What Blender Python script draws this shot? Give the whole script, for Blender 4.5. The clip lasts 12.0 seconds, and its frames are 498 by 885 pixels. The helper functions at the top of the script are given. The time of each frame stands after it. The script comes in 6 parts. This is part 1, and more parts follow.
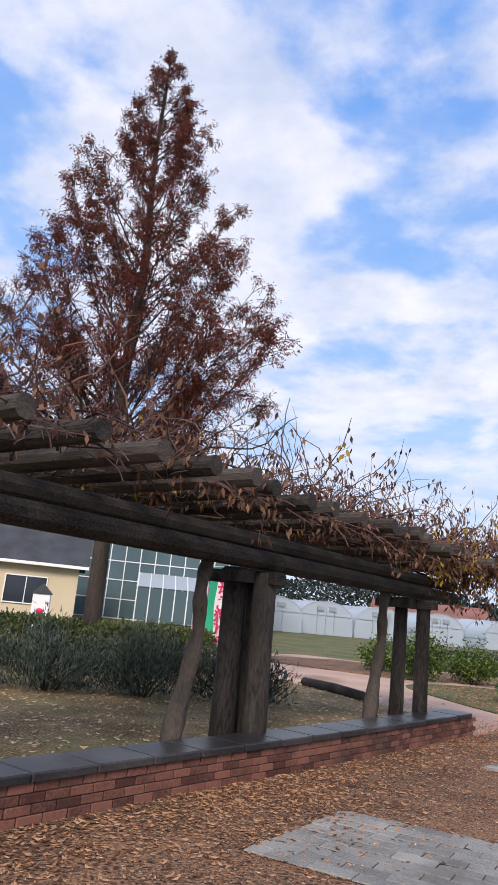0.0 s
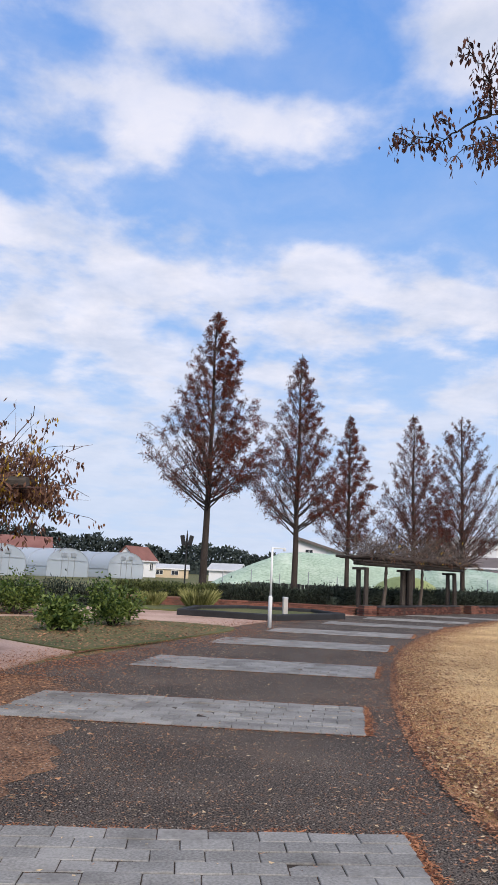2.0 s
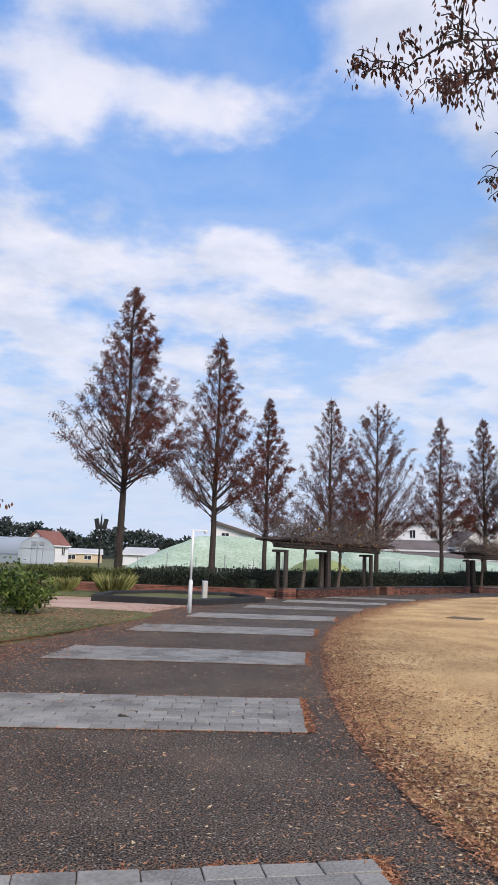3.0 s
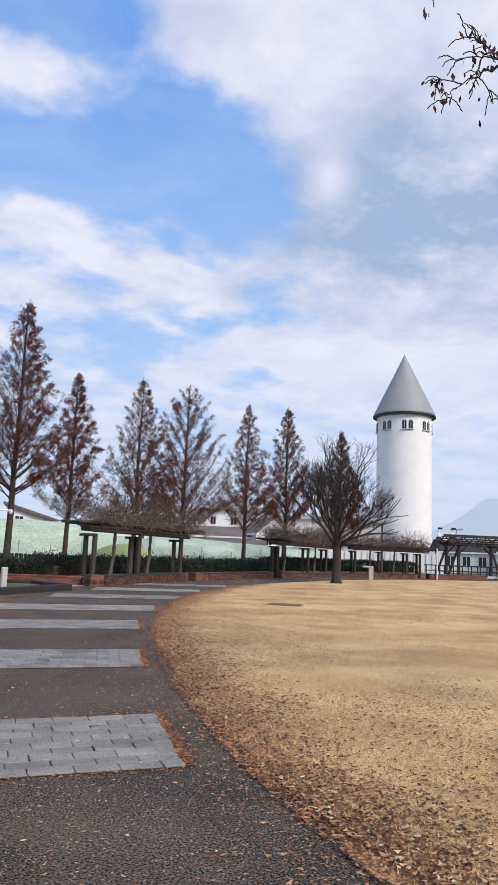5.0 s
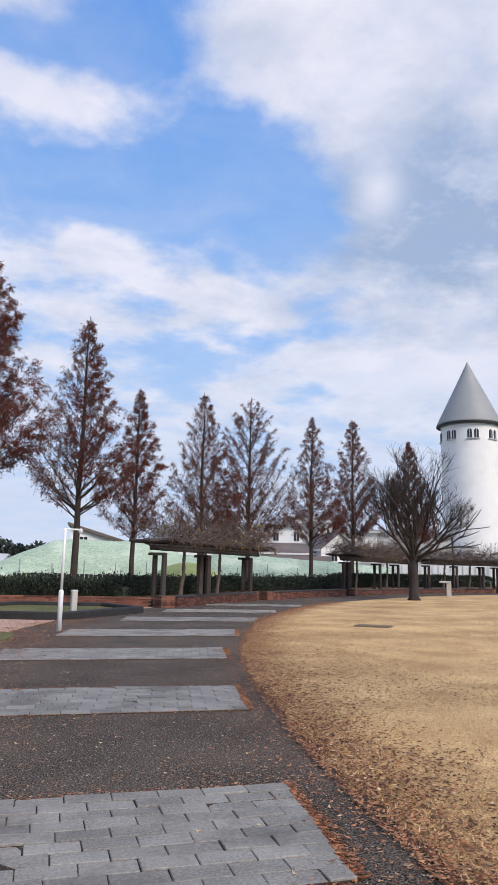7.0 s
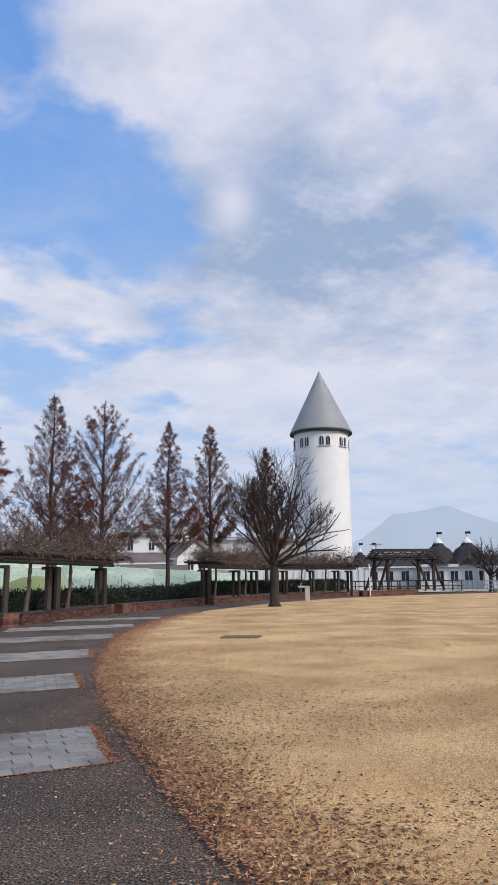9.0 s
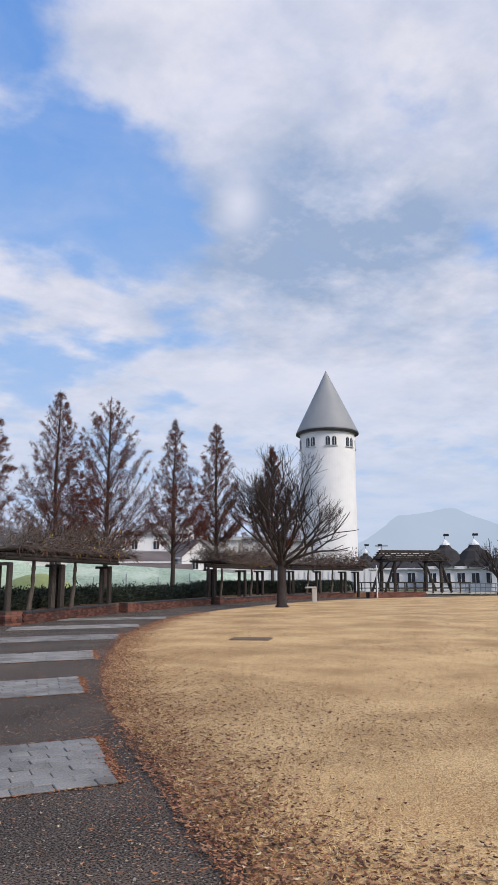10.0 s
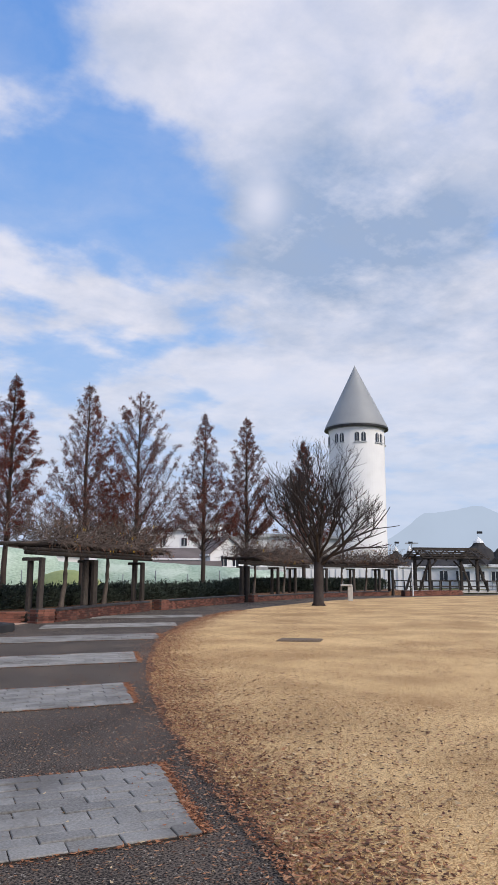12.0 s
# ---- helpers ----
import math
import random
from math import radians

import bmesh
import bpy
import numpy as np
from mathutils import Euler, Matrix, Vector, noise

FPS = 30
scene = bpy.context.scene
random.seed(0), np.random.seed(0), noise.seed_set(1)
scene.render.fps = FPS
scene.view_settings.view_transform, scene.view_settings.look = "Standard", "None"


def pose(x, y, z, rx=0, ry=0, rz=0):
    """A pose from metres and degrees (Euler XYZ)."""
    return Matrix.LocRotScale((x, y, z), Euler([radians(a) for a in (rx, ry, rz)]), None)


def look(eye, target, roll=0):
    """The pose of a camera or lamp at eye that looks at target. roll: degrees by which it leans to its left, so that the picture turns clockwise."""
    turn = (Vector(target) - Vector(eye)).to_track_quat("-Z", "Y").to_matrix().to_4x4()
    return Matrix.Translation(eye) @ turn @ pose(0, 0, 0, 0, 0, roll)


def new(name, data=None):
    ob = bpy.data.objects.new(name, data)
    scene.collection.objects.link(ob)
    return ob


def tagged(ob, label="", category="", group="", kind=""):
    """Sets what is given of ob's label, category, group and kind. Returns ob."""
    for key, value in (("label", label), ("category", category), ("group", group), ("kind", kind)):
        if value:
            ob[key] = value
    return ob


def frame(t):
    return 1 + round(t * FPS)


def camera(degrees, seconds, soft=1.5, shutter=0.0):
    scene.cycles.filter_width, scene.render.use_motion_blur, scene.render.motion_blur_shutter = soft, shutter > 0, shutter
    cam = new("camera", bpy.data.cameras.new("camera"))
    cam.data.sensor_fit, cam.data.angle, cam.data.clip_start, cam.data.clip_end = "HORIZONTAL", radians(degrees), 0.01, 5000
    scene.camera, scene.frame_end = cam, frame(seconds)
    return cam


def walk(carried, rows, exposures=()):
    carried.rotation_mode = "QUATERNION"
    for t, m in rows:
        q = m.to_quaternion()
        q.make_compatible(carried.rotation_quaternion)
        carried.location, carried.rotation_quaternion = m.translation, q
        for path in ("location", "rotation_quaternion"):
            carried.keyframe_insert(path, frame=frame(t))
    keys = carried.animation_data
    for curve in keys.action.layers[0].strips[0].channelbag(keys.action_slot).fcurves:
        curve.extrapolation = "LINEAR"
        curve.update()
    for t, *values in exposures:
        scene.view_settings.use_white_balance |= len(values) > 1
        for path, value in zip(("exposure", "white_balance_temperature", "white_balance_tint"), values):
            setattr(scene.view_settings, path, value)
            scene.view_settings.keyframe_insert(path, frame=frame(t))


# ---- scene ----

cam = camera(38.1, 12.0)
PATH = [
    (0, (-0.103, -1.922, 1.543), (-1.111, -0.255, 2.0), 5.7),
    (0.5, (-0.021, -1.571, 1.56), (-0.564, 0.305, 1.996), 4.8),
    (1, (0.079, -1.189, 1.555), (-0.053, 0.759, 1.99), 2.3),
    (1.5, (0.12, -0.771, 1.559), (0.1, 1.193, 1.936), 2.3),
    (2, (0.096, -0.341, 1.565), (0.18, 1.626, 1.92), 2.7),
    (2.5, (0.069, 0.105, 1.534), (0.225, 2.07, 1.869), 2.7),
    (3, (-0.008, 0.499, 1.545), (0.311, 2.448, 1.866), 2.1),
    (3.5, (-0.017, 1.078, 1.455), (0.554, 2.972, 1.754), 1.1),
    (3.7, (-0.011, 1.253, 1.469), (0.646, 3.12, 1.757), 0.7),
    (5.3, (-0.284, 2.487, 1.501), (0.566, 4.271, 1.81), 2.4),
    (5.5, (-0.311, 2.634, 1.525), (0.513, 4.428, 1.844), 2.7),
    (6, (-0.29, 3.11, 1.498), (0.413, 4.951, 1.842), 2.9),
    (6.5, (-0.264, 3.504, 1.492), (0.289, 5.391, 1.86), 2.0),
    (7, (-0.183, 3.809, 1.507), (0.515, 5.652, 1.851), 1.3),
    (7.5, (-0.016, 4.202, 1.511), (0.904, 5.943, 1.861), 0.7),
    (7.7, (0.061, 4.405, 1.485), (1.036, 6.114, 1.841), 0.1),
    (9.5, (0.48, 5.813, 1.476), (1.538, 7.469, 1.847), -0.7),
    (10, (0.58, 6.13, 1.474), (1.624, 7.795, 1.845), -0.1),
    (10.5, (0.63, 6.463, 1.471), (1.655, 8.139, 1.846), 0.3),
    (11, (0.683, 6.752, 1.481), (1.686, 8.441, 1.858), 0.8),
    (11.5, (0.703, 7.066, 1.498), (1.692, 8.764, 1.872), 0.6),
    (12, (0.746, 7.416, 1.461), (1.732, 9.117, 1.825), 0.2),
]
walk(cam, [(t, look(eye, target, roll)) for t, eye, target, roll in PATH], ((0, 0.29), (0.5, 0.23), (1.2, 0.12), (4.0, 0.14), (7.0, 0.10), (9.5, -0.03), (12.0, 0.0)))

# ---------------------------------------------------------------- world and light
SUN_AZ, SUN_EL = 160.0, 36.0          # degrees right of +y, and above the horizon
world = bpy.data.worlds.new("sky")
scene.world = world
world.use_nodes = True
wn, wl = world.node_tree.nodes, world.node_tree.links
wn.clear()


def wnode(kind, **sets):
    n = wn.new(kind)
    for k, v in sets.items():
        n.inputs[k].default_value = v
    return n


def wmath(op, a, b=None, clamp=False):
    n = wn.new("ShaderNodeMath")
    n.operation, n.use_clamp = op, clamp
    for i, v in enumerate((a, b)):
        if v is None:
            continue
        if isinstance(v, (int, float)):
            n.inputs[i].default_value = v
        else:
            wl.new(v, n.inputs[i])
    return n.outputs[0]


def wmix(fac, a, b):
    n = wn.new("ShaderNodeMix")
    n.data_type = "RGBA"
    for sock, v in ((n.inputs["Factor"], fac), (n.inputs["A"], a), (n.inputs["B"], b)):
        if isinstance(v, (int, float, tuple)):
            sock.default_value = v
        else:
            wl.new(v, sock)
    return n.outputs["Result"]


def direction(az, el):
    a, e = radians(az), radians(el)
    return Vector((math.sin(a) * math.cos(e), math.cos(a) * math.cos(e), math.sin(e)))


sky = wn.new("ShaderNodeTexSky")
sky.sky_type, sky.sun_disc = "NISHITA", False
sky.sun_elevation, sky.sun_rotation = radians(SUN_EL), radians(SUN_AZ)
sky.air_density, sky.dust_density, sky.ozone_density = 1.0, 0.6, 2.0
coord = wn.new("ShaderNodeTexCoord")
sep = wn.new("ShaderNodeSeparateXYZ")
wl.new(coord.outputs["Generated"], sep.inputs[0])
up = wmath("MAXIMUM", sep.outputs["Z"], 0.0)
high = wmath("ADD", up, 0.16)
flat = wn.new("ShaderNodeCombineXYZ")
wl.new(wmath("DIVIDE", sep.outputs["X"], high), flat.inputs[0])
wl.new(wmath("DIVIDE", sep.outputs["Y"], high), flat.inputs[1])


def clouds(scale, detail, rough, seed, warp=0.4):
    n = wnode("ShaderNodeTexNoise", Scale=scale, Detail=detail, Roughness=rough, Distortion=warp)
    shift = wn.new("ShaderNodeVectorMath")
    shift.operation = "ADD"
    shift.inputs[1].default_value = (seed, seed * 0.37, seed * 1.7)
    wl.new(flat.outputs[0], shift.inputs[0])
    wl.new(shift.outputs[0], n.inputs["Vector"])
    return n.outputs[0]


def bank(az, el, wide, tall=None):
    """A soft patch of the sky round a direction: 1 in its middle, 0 outside."""
    d = direction(az, el)
    right = Vector((math.cos(radians(az)), -math.sin(radians(az)), 0))
    above = right.cross(d)
    tall = tall or wide
    total = None
    for axis, size in ((right, wide), (above, tall)):
        dot = wn.new("ShaderNodeVectorMath")
        dot.operation = "DOT_PRODUCT"
        dot.inputs[1].default_value = axis / math.sin(radians(size))
        wl.new(coord.outputs["Generated"], dot.inputs[0])
        sq = wmath("POWER", wmath("ABSOLUTE", dot.outputs["Value"]), 2.0)
        total = sq if total is None else wmath("ADD", total, sq)
    return wmath("POWER", 2.718, wmath("MULTIPLY", total, -1.0))


puffs = clouds(3.0, 9, 0.50, 3.1, 0.15)
lumps = clouds(8.0, 7, 0.55, 9.4, 0.1)
wide = clouds(1.1, 4, 0.5, 1.3, 0.0)
cover = wmath("ADD", wmath("MULTIPLY", puffs, 0.78), wmath("MULTIPLY", lumps, 0.28))
cover = wmath("ADD", cover, wmath("MULTIPLY", wide, 0.25))
for az, el, w, h, gain in ((-5, 34, 6, 3.2, 0.13), (5, 33, 5, 2.6, 0.13), (7, 24.5, 8, 1.8, 0.09), (-7, 23.5, 7, 1.8, 0.05), (13.5, 20.5, 8, 2.2, 0.08), (39, 27, 12, 13, 0.27), (23, 40, 9, 4, 0.17),
                           (35, 15.5, 12, 2.4, 0.16), (-34, 30, 10, 12, 0.13), (31.3, 29, 1.8, 2.4, 0.10), (47, 14.5, 7, 2.2, 0.14), (-14, 16, 14, 4, 0.08), (-14, 41, 9, 3, 0.06),
                           (21, 31.5, 8, 3.8, -0.20), (13, 37, 4, 2.6, -0.15), (1, 37.5, 5, 1.5, -0.13), (16, 30, 5, 3, -0.14), (2, 29, 6, 1.6, -0.08), (26, 27, 4, 2.0, -0.12), (-17, 28, 6, 2.5, -0.07), (-27, 28.5, 5, 1.6, -0.10), (-26, 40, 5, 2, -0.10), (16, 24, 4, 1.5, -0.08), (-13, 32, 5, 8, -0.10), (-21, 37, 5, 4, -0.05), (-44, 36, 9, 9, 0.14), (-31, 24, 14, 8, 0.05)):
    cover = wmath("ADD", cover, wmath("MULTIPLY", bank(az, el, w, h), gain))
low = wmath("SUBTRACT", 1.0, wmath("MULTIPLY", up, 4.0), clamp=True)
cover = wmath("ADD", cover, wmath("MULTIPLY", low, 0.08))
ramp = wn.new("ShaderNodeMapRange")
ramp.interpolation_type = "SMOOTHSTEP"
for k, v in (("From Min", 0.57), ("From Max", 0.75)):
    ramp.inputs[k].default_value = v
wl.new(cover, ramp.inputs["Value"])
cloudy = ramp.outputs["Result"]
shade = clouds(5.4, 9, 0.58, 5.2, 0.1)
grey = wmath("MULTIPLY", wmath("SUBTRACT", wmath("MULTIPLY", shade, 3.0), 1.10, clamp=True), 0.52)
dull = wmath("MULTIPLY", bank(39, 26.5, 12, 7), 1.15)
grey = wmath("ADD", grey, wmath("MULTIPLY", dull, wmath("SUBTRACT", wmath("MULTIPLY", clouds(4.0, 9, 0.6, 7.7, 0.1), 3.4), 0.85, clamp=True)), clamp=True)
bright = wmath("ADD", bank(-5, 34, 4.5, 2.6), wmath("ADD", bank(5, 33, 4, 2.2), wmath("ADD", bank(31.3, 29, 1.6, 2.0), bank(35, 15, 10, 1.6))))
grey = wmath("MULTIPLY", grey, wmath("SUBTRACT", 1.0, wmath("MULTIPLY", bright, 0.85), clamp=True))
blue = wmix(wmath("SUBTRACT", 1.0, wmath("MULTIPLY", up, 1.5), clamp=True), (0.145, 0.34, 0.80, 1), (0.46, 0.68, 1.0, 1))
white = wmix(grey, (0.90, 0.885, 0.97, 1), (0.38, 0.475, 0.66, 1))
veil = wn.new("ShaderNodeMapRange")
for k, v in (("From Min", 0.36), ("From Max", 0.70)):
    veil.inputs[k].default_value = v
wl.new(clouds(5.5, 8, 0.6, 12.6, 0.3), veil.inputs["Value"])
drawn = wmix(wmath("ADD", wmath("MULTIPLY", cloudy, 0.80), wmath("MULTIPLY", veil.outputs["Result"], 0.18), clamp=True), blue, white)
haze = wmath("SUBTRACT", 1.35, wmath("MULTIPLY", up, 4.4), clamp=True)
drawn = wmix(wmath("MULTIPLY", haze, 0.8), drawn, (0.58, 0.68, 0.88, 1))
glow = wnode("ShaderNodeBackground", Strength=0.98)
wl.new(drawn, glow.inputs["Color"])
base = wnode("ShaderNodeBackground", Strength=0.05)
wl.new(sky.outputs["Color"], base.inputs["Color"])
mixed = wn.new("ShaderNodeMixShader")
mixed.inputs[0].default_value = 0.94
wl.new(base.outputs[0], mixed.inputs[1])
wl.new(glow.outputs[0], mixed.inputs[2])
out = wn.new("ShaderNodeOutputWorld")
wl.new(mixed.outputs[0], out.inputs[0])

sun_data = bpy.data.lights.new("sun", "SUN")
sun_data.energy, sun_data.angle, sun_data.color = 3.1, radians(22), (1.0, 0.89, 0.78)
sun = new("sun", sun_data)
sun.matrix_world = look(direction(SUN_AZ, SUN_EL) * 100, (0, 0, 0))

# ---------------------------------------------------------------- materials


def surf(name, dark, light, scale=3.0, fine=60.0, rough=0.8, bump=0.3, metal=0.0, island=0.0, object_random=0.0, stain=None, stain_scale=0.7, stain_amount=0.5, stretch=None, bump_dist=0.01, soft_light=0.0, grit=0.4):
    """A worn surface: two colours over a broad and a fine grain, a stain with an edge of its own, and relief."""
    m = bpy.data.materials.new(name)
    m.use_nodes = True
    nt = m.node_tree
    n, l = nt.nodes, nt.links
    b = n["Principled BSDF"]
    geo = n.new("ShaderNodeNewGeometry")
    pos = geo.outputs["Position"]
    if stretch:
        sc = n.new("ShaderNodeVectorMath")
        sc.operation = "MULTIPLY"
        sc.inputs[1].default_value = stretch
        l.new(pos, sc.inputs[0])
        pos = sc.outputs[0]

    def tex(s, d=5.0):
        t = n.new("ShaderNodeTexNoise")
        t.inputs["Scale"].default_value, t.inputs["Detail"].default_value = s, d
        l.new(pos, t.inputs["Vector"])
        return t.outputs[0]

    def mth(op, x, y):
        t = n.new("ShaderNodeMath")
        t.operation = op
        for i, v in enumerate((x, y)):
            if isinstance(v, (int, float)):
                t.inputs[i].default_value = v
            else:
                l.new(v, t.inputs[i])
        return t.outputs[0]

    broad, grain = tex(scale), tex(fine, 3.0)
    f = mth("ADD", mth("MULTIPLY", broad, 0.6), mth("MULTIPLY", grain, grit))
    f = mth("SUBTRACT", f, (grit - 0.4) * 0.5)
    if island:
        f = mth("ADD", f, mth("MULTIPLY", mth("SUBTRACT", geo.outputs["Random Per Island"], 0.5), island))
    if object_random:
        info = n.new("ShaderNodeObjectInfo")
        f = mth("ADD", f, mth("MULTIPLY", mth("SUBTRACT", info.outputs["Random"], 0.5), object_random))
    rampn = n.new("ShaderNodeValToRGB")
    rampn.color_ramp.elements[0].position, rampn.color_ramp.elements[1].position = 0.28, 0.72
    rampn.color_ramp.elements[0].color, rampn.color_ramp.elements[1].color = (*dark, 1), (*light, 1)
    l.new(f, rampn.inputs[0])
    colour = rampn.outputs[0]
    if stain:
        mask = n.new("ShaderNodeMapRange")
        mask.interpolation_type = "SMOOTHSTEP"
        mask.inputs["From Min"].default_value, mask.inputs["From Max"].default_value = 0.5, 0.66
        l.new(mth("ADD", mth("MULTIPLY", tex(stain_scale, 6.0), 0.8), mth("MULTIPLY", tex(fine * 0.5, 3.0), 0.2)), mask.inputs["Value"])
        mix = n.new("ShaderNodeMix")
        mix.data_type = "RGBA"
        l.new(mth("MULTIPLY", mask.outputs[0], stain_amount), mix.inputs["Factor"])
        l.new(colour, mix.inputs["A"])
        mix.inputs["B"].default_value = (*stain, 1)
        colour = mix.outputs["Result"]
    l.new(colour, b.inputs["Base Color"])
    b.inputs["Roughness"].default_value, b.inputs["Metallic"].default_value = rough, metal
    b.inputs["Specular IOR Level"].default_value = 0.3
    if bump:
        bn = n.new("ShaderNodeBump")
        bn.inputs["Strength"].default_value, bn.inputs["Distance"].default_value = bump, bump_dist
        l.new(mth("ADD", mth("MULTIPLY", grain, 0.7), mth("MULTIPLY", broad, 0.5)), bn.inputs["Height"])
        l.new(bn.outputs[0], b.inputs["Normal"])
    if soft_light:
        tr = n.new("ShaderNodeBsdfTranslucent")
        l.new(colour, tr.inputs["Color"])
        ms = n.new("ShaderNodeMixShader")
        ms.inputs[0].default_value = soft_light
        l.new(b.outputs[0], ms.inputs[1])
        l.new(tr.outputs[0], ms.inputs[2])
        l.new(ms.outputs[0], n["Material Output"].inputs[0])
    return m


ASPHALT = surf("gravelly asphalt", (0.008, 0.006, 0.005), (0.15, 0.12, 0.096), 0.9, 70, 0.95, 0.9, stain=(0.15, 0.095, 0.060), stain_scale=0.45, stain_amount=0.28, bump_dist=0.007, grit=2.8)
SOIL = surf("leafy soil", (0.035, 0.018, 0.011), (0.32, 0.175, 0.10), 1.4, 40, 0.95, 0.8, stain=(0.10, 0.072, 0.05), stain_scale=0.6, stain_amount=0.5, bump_dist=0.01, grit=1.4)
STRAW = surf("dormant lawn", (0.27, 0.145, 0.056), (0.79, 0.555, 0.275), 0.6, 75, 0.95, 0.3, stain=(0.31, 0.185, 0.078), stain_scale=0.4, stain_amount=0.6, bump_dist=0.008, grit=1.4)
GRASS = surf("winter grass", (0.04, 0.06, 0.018), (0.17, 0.16, 0.06), 0.5, 14, 0.95, 0.8, stain=(0.19, 0.13, 0.065), stain_scale=0.35, stain_amount=0.75, grit=0.9)
PAVER = surf("grey paver", (0.145, 0.138, 0.126), (0.335, 0.322, 0.298), 2.5, 60, 0.75, 0.35, object_random=0.20, island=0.20, stain=(0.085, 0.075, 0.066), stain_scale=1.1, stain_amount=0.6, bump_dist=0.004, grit=0.8)
JOINT = surf("dark joint", (0.018, 0.014, 0.011), (0.07, 0.052, 0.038), 5, 90, 0.95, 0.3)
BRICK = surf("red brick", (0.07, 0.028, 0.021), (0.225, 0.095, 0.066), 4, 50, 0.85, 0.4, object_random=0.55, island=0.55, stain=(0.05, 0.036, 0.031), stain_scale=2.0, stain_amount=0.6, bump_dist=0.005, grit=0.7)
MORTAR = surf("mortar", (0.05, 0.042, 0.037), (0.12, 0.10, 0.088), 5, 70, 0.95, 0.5)
COPING = surf("dark coping stone", (0.010, 0.010, 0.012), (0.050, 0.048, 0.050), 2.0, 60, 0.36, 0.25, object_random=0.2, stain=(0.13, 0.11, 0.10), stain_scale=1.2, stain_amount=0.3, bump_dist=0.003, grit=0.7)
TERRA = surf("pink paving", (0.36, 0.23, 0.17), (0.58, 0.40, 0.31), 0.8, 25, 0.85, 0.3, stain=(0.24, 0.135, 0.085), stain_scale=0.5, stain_amount=0.7, grit=0.8)
TIMBER = surf("weathered dark timber", (0.010, 0.008, 0.007), (0.062, 0.051, 0.044), 3, 40, 0.85, 0.7, object_random=0.2, stretch=(1, 1, 0.25), stain=(0.15, 0.13, 0.115), stain_scale=1.8, stain_amount=0.3, bump_dist=0.01, grit=0.7)
LOG = surf("weathered log", (0.014, 0.011, 0.010), (0.085, 0.071, 0.061), 2.5, 35, 0.85, 0.8, object_random=0.3, stretch=(0.4, 1, 2), stain=(0.045, 0.045, 0.032), stain_scale=1.5, stain_amount=0.5, bump_dist=0.012, grit=0.7)
BARK = surf("grey brown bark", (0.016, 0.012, 0.010), (0.075, 0.058, 0.049), 4, 30, 0.9, 1.0, stretch=(1, 1, 0.25), bump_dist=0.03)
DARKBARK = surf("dark bark", (0.018, 0.014, 0.013), (0.068, 0.054, 0.049), 4, 30, 0.9, 1.0, stretch=(1, 1, 0.3), bump_dist=0.02)
VINE = surf("dark vine bark", (0.03, 0.023, 0.019), (0.13, 0.105, 0.085), 6, 40, 0.9, 0.8, stretch=(1, 1, 0.4), bump_dist=0.02)
TWIG = surf("bare twig", (0.045, 0.026, 0.023), (0.145, 0.085, 0.072), 3, 20, 0.9, 0.0, island=0.6)
RUST = surf("rust needles", (0.055, 0.014, 0.011), (0.21, 0.054, 0.032), 0.7, 9, 0.9, 0.0, island=0.7, soft_light=0.3)
DUSK = surf("faded needles", (0.07, 0.030, 0.024), (0.21, 0.10, 0.078), 0.7, 9, 0.9, 0.0, island=0.7, soft_light=0.3)
OAKLEAF = surf("withered leaf", (0.045, 0.018, 0.014), (0.15, 0.065, 0.045), 2, 20, 0.8, 0.0, island=0.7, soft_light=0.25)
VINELEAF = surf("autumn vine leaf", (0.06, 0.026, 0.018), (0.24, 0.125, 0.075), 1.2, 12, 0.8, 0.0, island=0.9, soft_light=0.3)
GOLDLEAF = surf("yellow vine leaf", (0.22, 0.12, 0.02), (0.52, 0.34, 0.04), 1.2, 12, 0.8, 0.0, island=0.8, soft_light=0.35)
LITTER = surf("fallen leaf", (0.10, 0.045, 0.025), (0.42, 0.23, 0.125), 2, 20, 0.85, 0.0, island=1.1)
LITTERRED = surf("reddish needle litter", (0.13, 0.045, 0.022), (0.40, 0.18, 0.09), 2, 20, 0.9, 0.0, island=1.1)
LITTERPALE = surf("dry pale leaf", (0.25, 0.17, 0.09), (0.62, 0.47, 0.28), 2, 20, 0.85, 0.0, island=1.0)
SHRUB = surf("dark evergreen", (0.012, 0.019, 0.013), (0.060, 0.076, 0.054), 1.0, 9, 0.85, 0.0, island=0.8)
GREYSHRUB = surf("grey green shrub", (0.020, 0.031, 0.024), (0.088, 0.112, 0.088), 1.0, 9, 0.8, 0.0, island=0.8)
HEDGE = surf("clipped hedge", (0.035, 0.05, 0.016), (0.13, 0.15, 0.05), 1.0, 9, 0.8, 0.0, island=0.9)
CITRUS = surf("glossy green leaf", (0.03, 0.062, 0.012), (0.16, 0.21, 0.05), 1.0, 9, 0.5, 0.0, island=0.9, soft_light=0.2)
REED = surf("yellow grass blade", (0.16, 0.17, 0.05), (0.42, 0.40, 0.16), 2, 12, 0.8, 0.0, island=0.8, soft_light=0.25)
BLADE = surf("straw blade", (0.32, 0.18, 0.07), (0.76, 0.56, 0.28), 1.0, 9, 0.85, 0.0, island=0.9)
GREYTWIG = surf("grey bare twig", (0.04, 0.030, 0.026), (0.155, 0.12, 0.10), 3, 20, 0.9, 0.0, island=0.7)
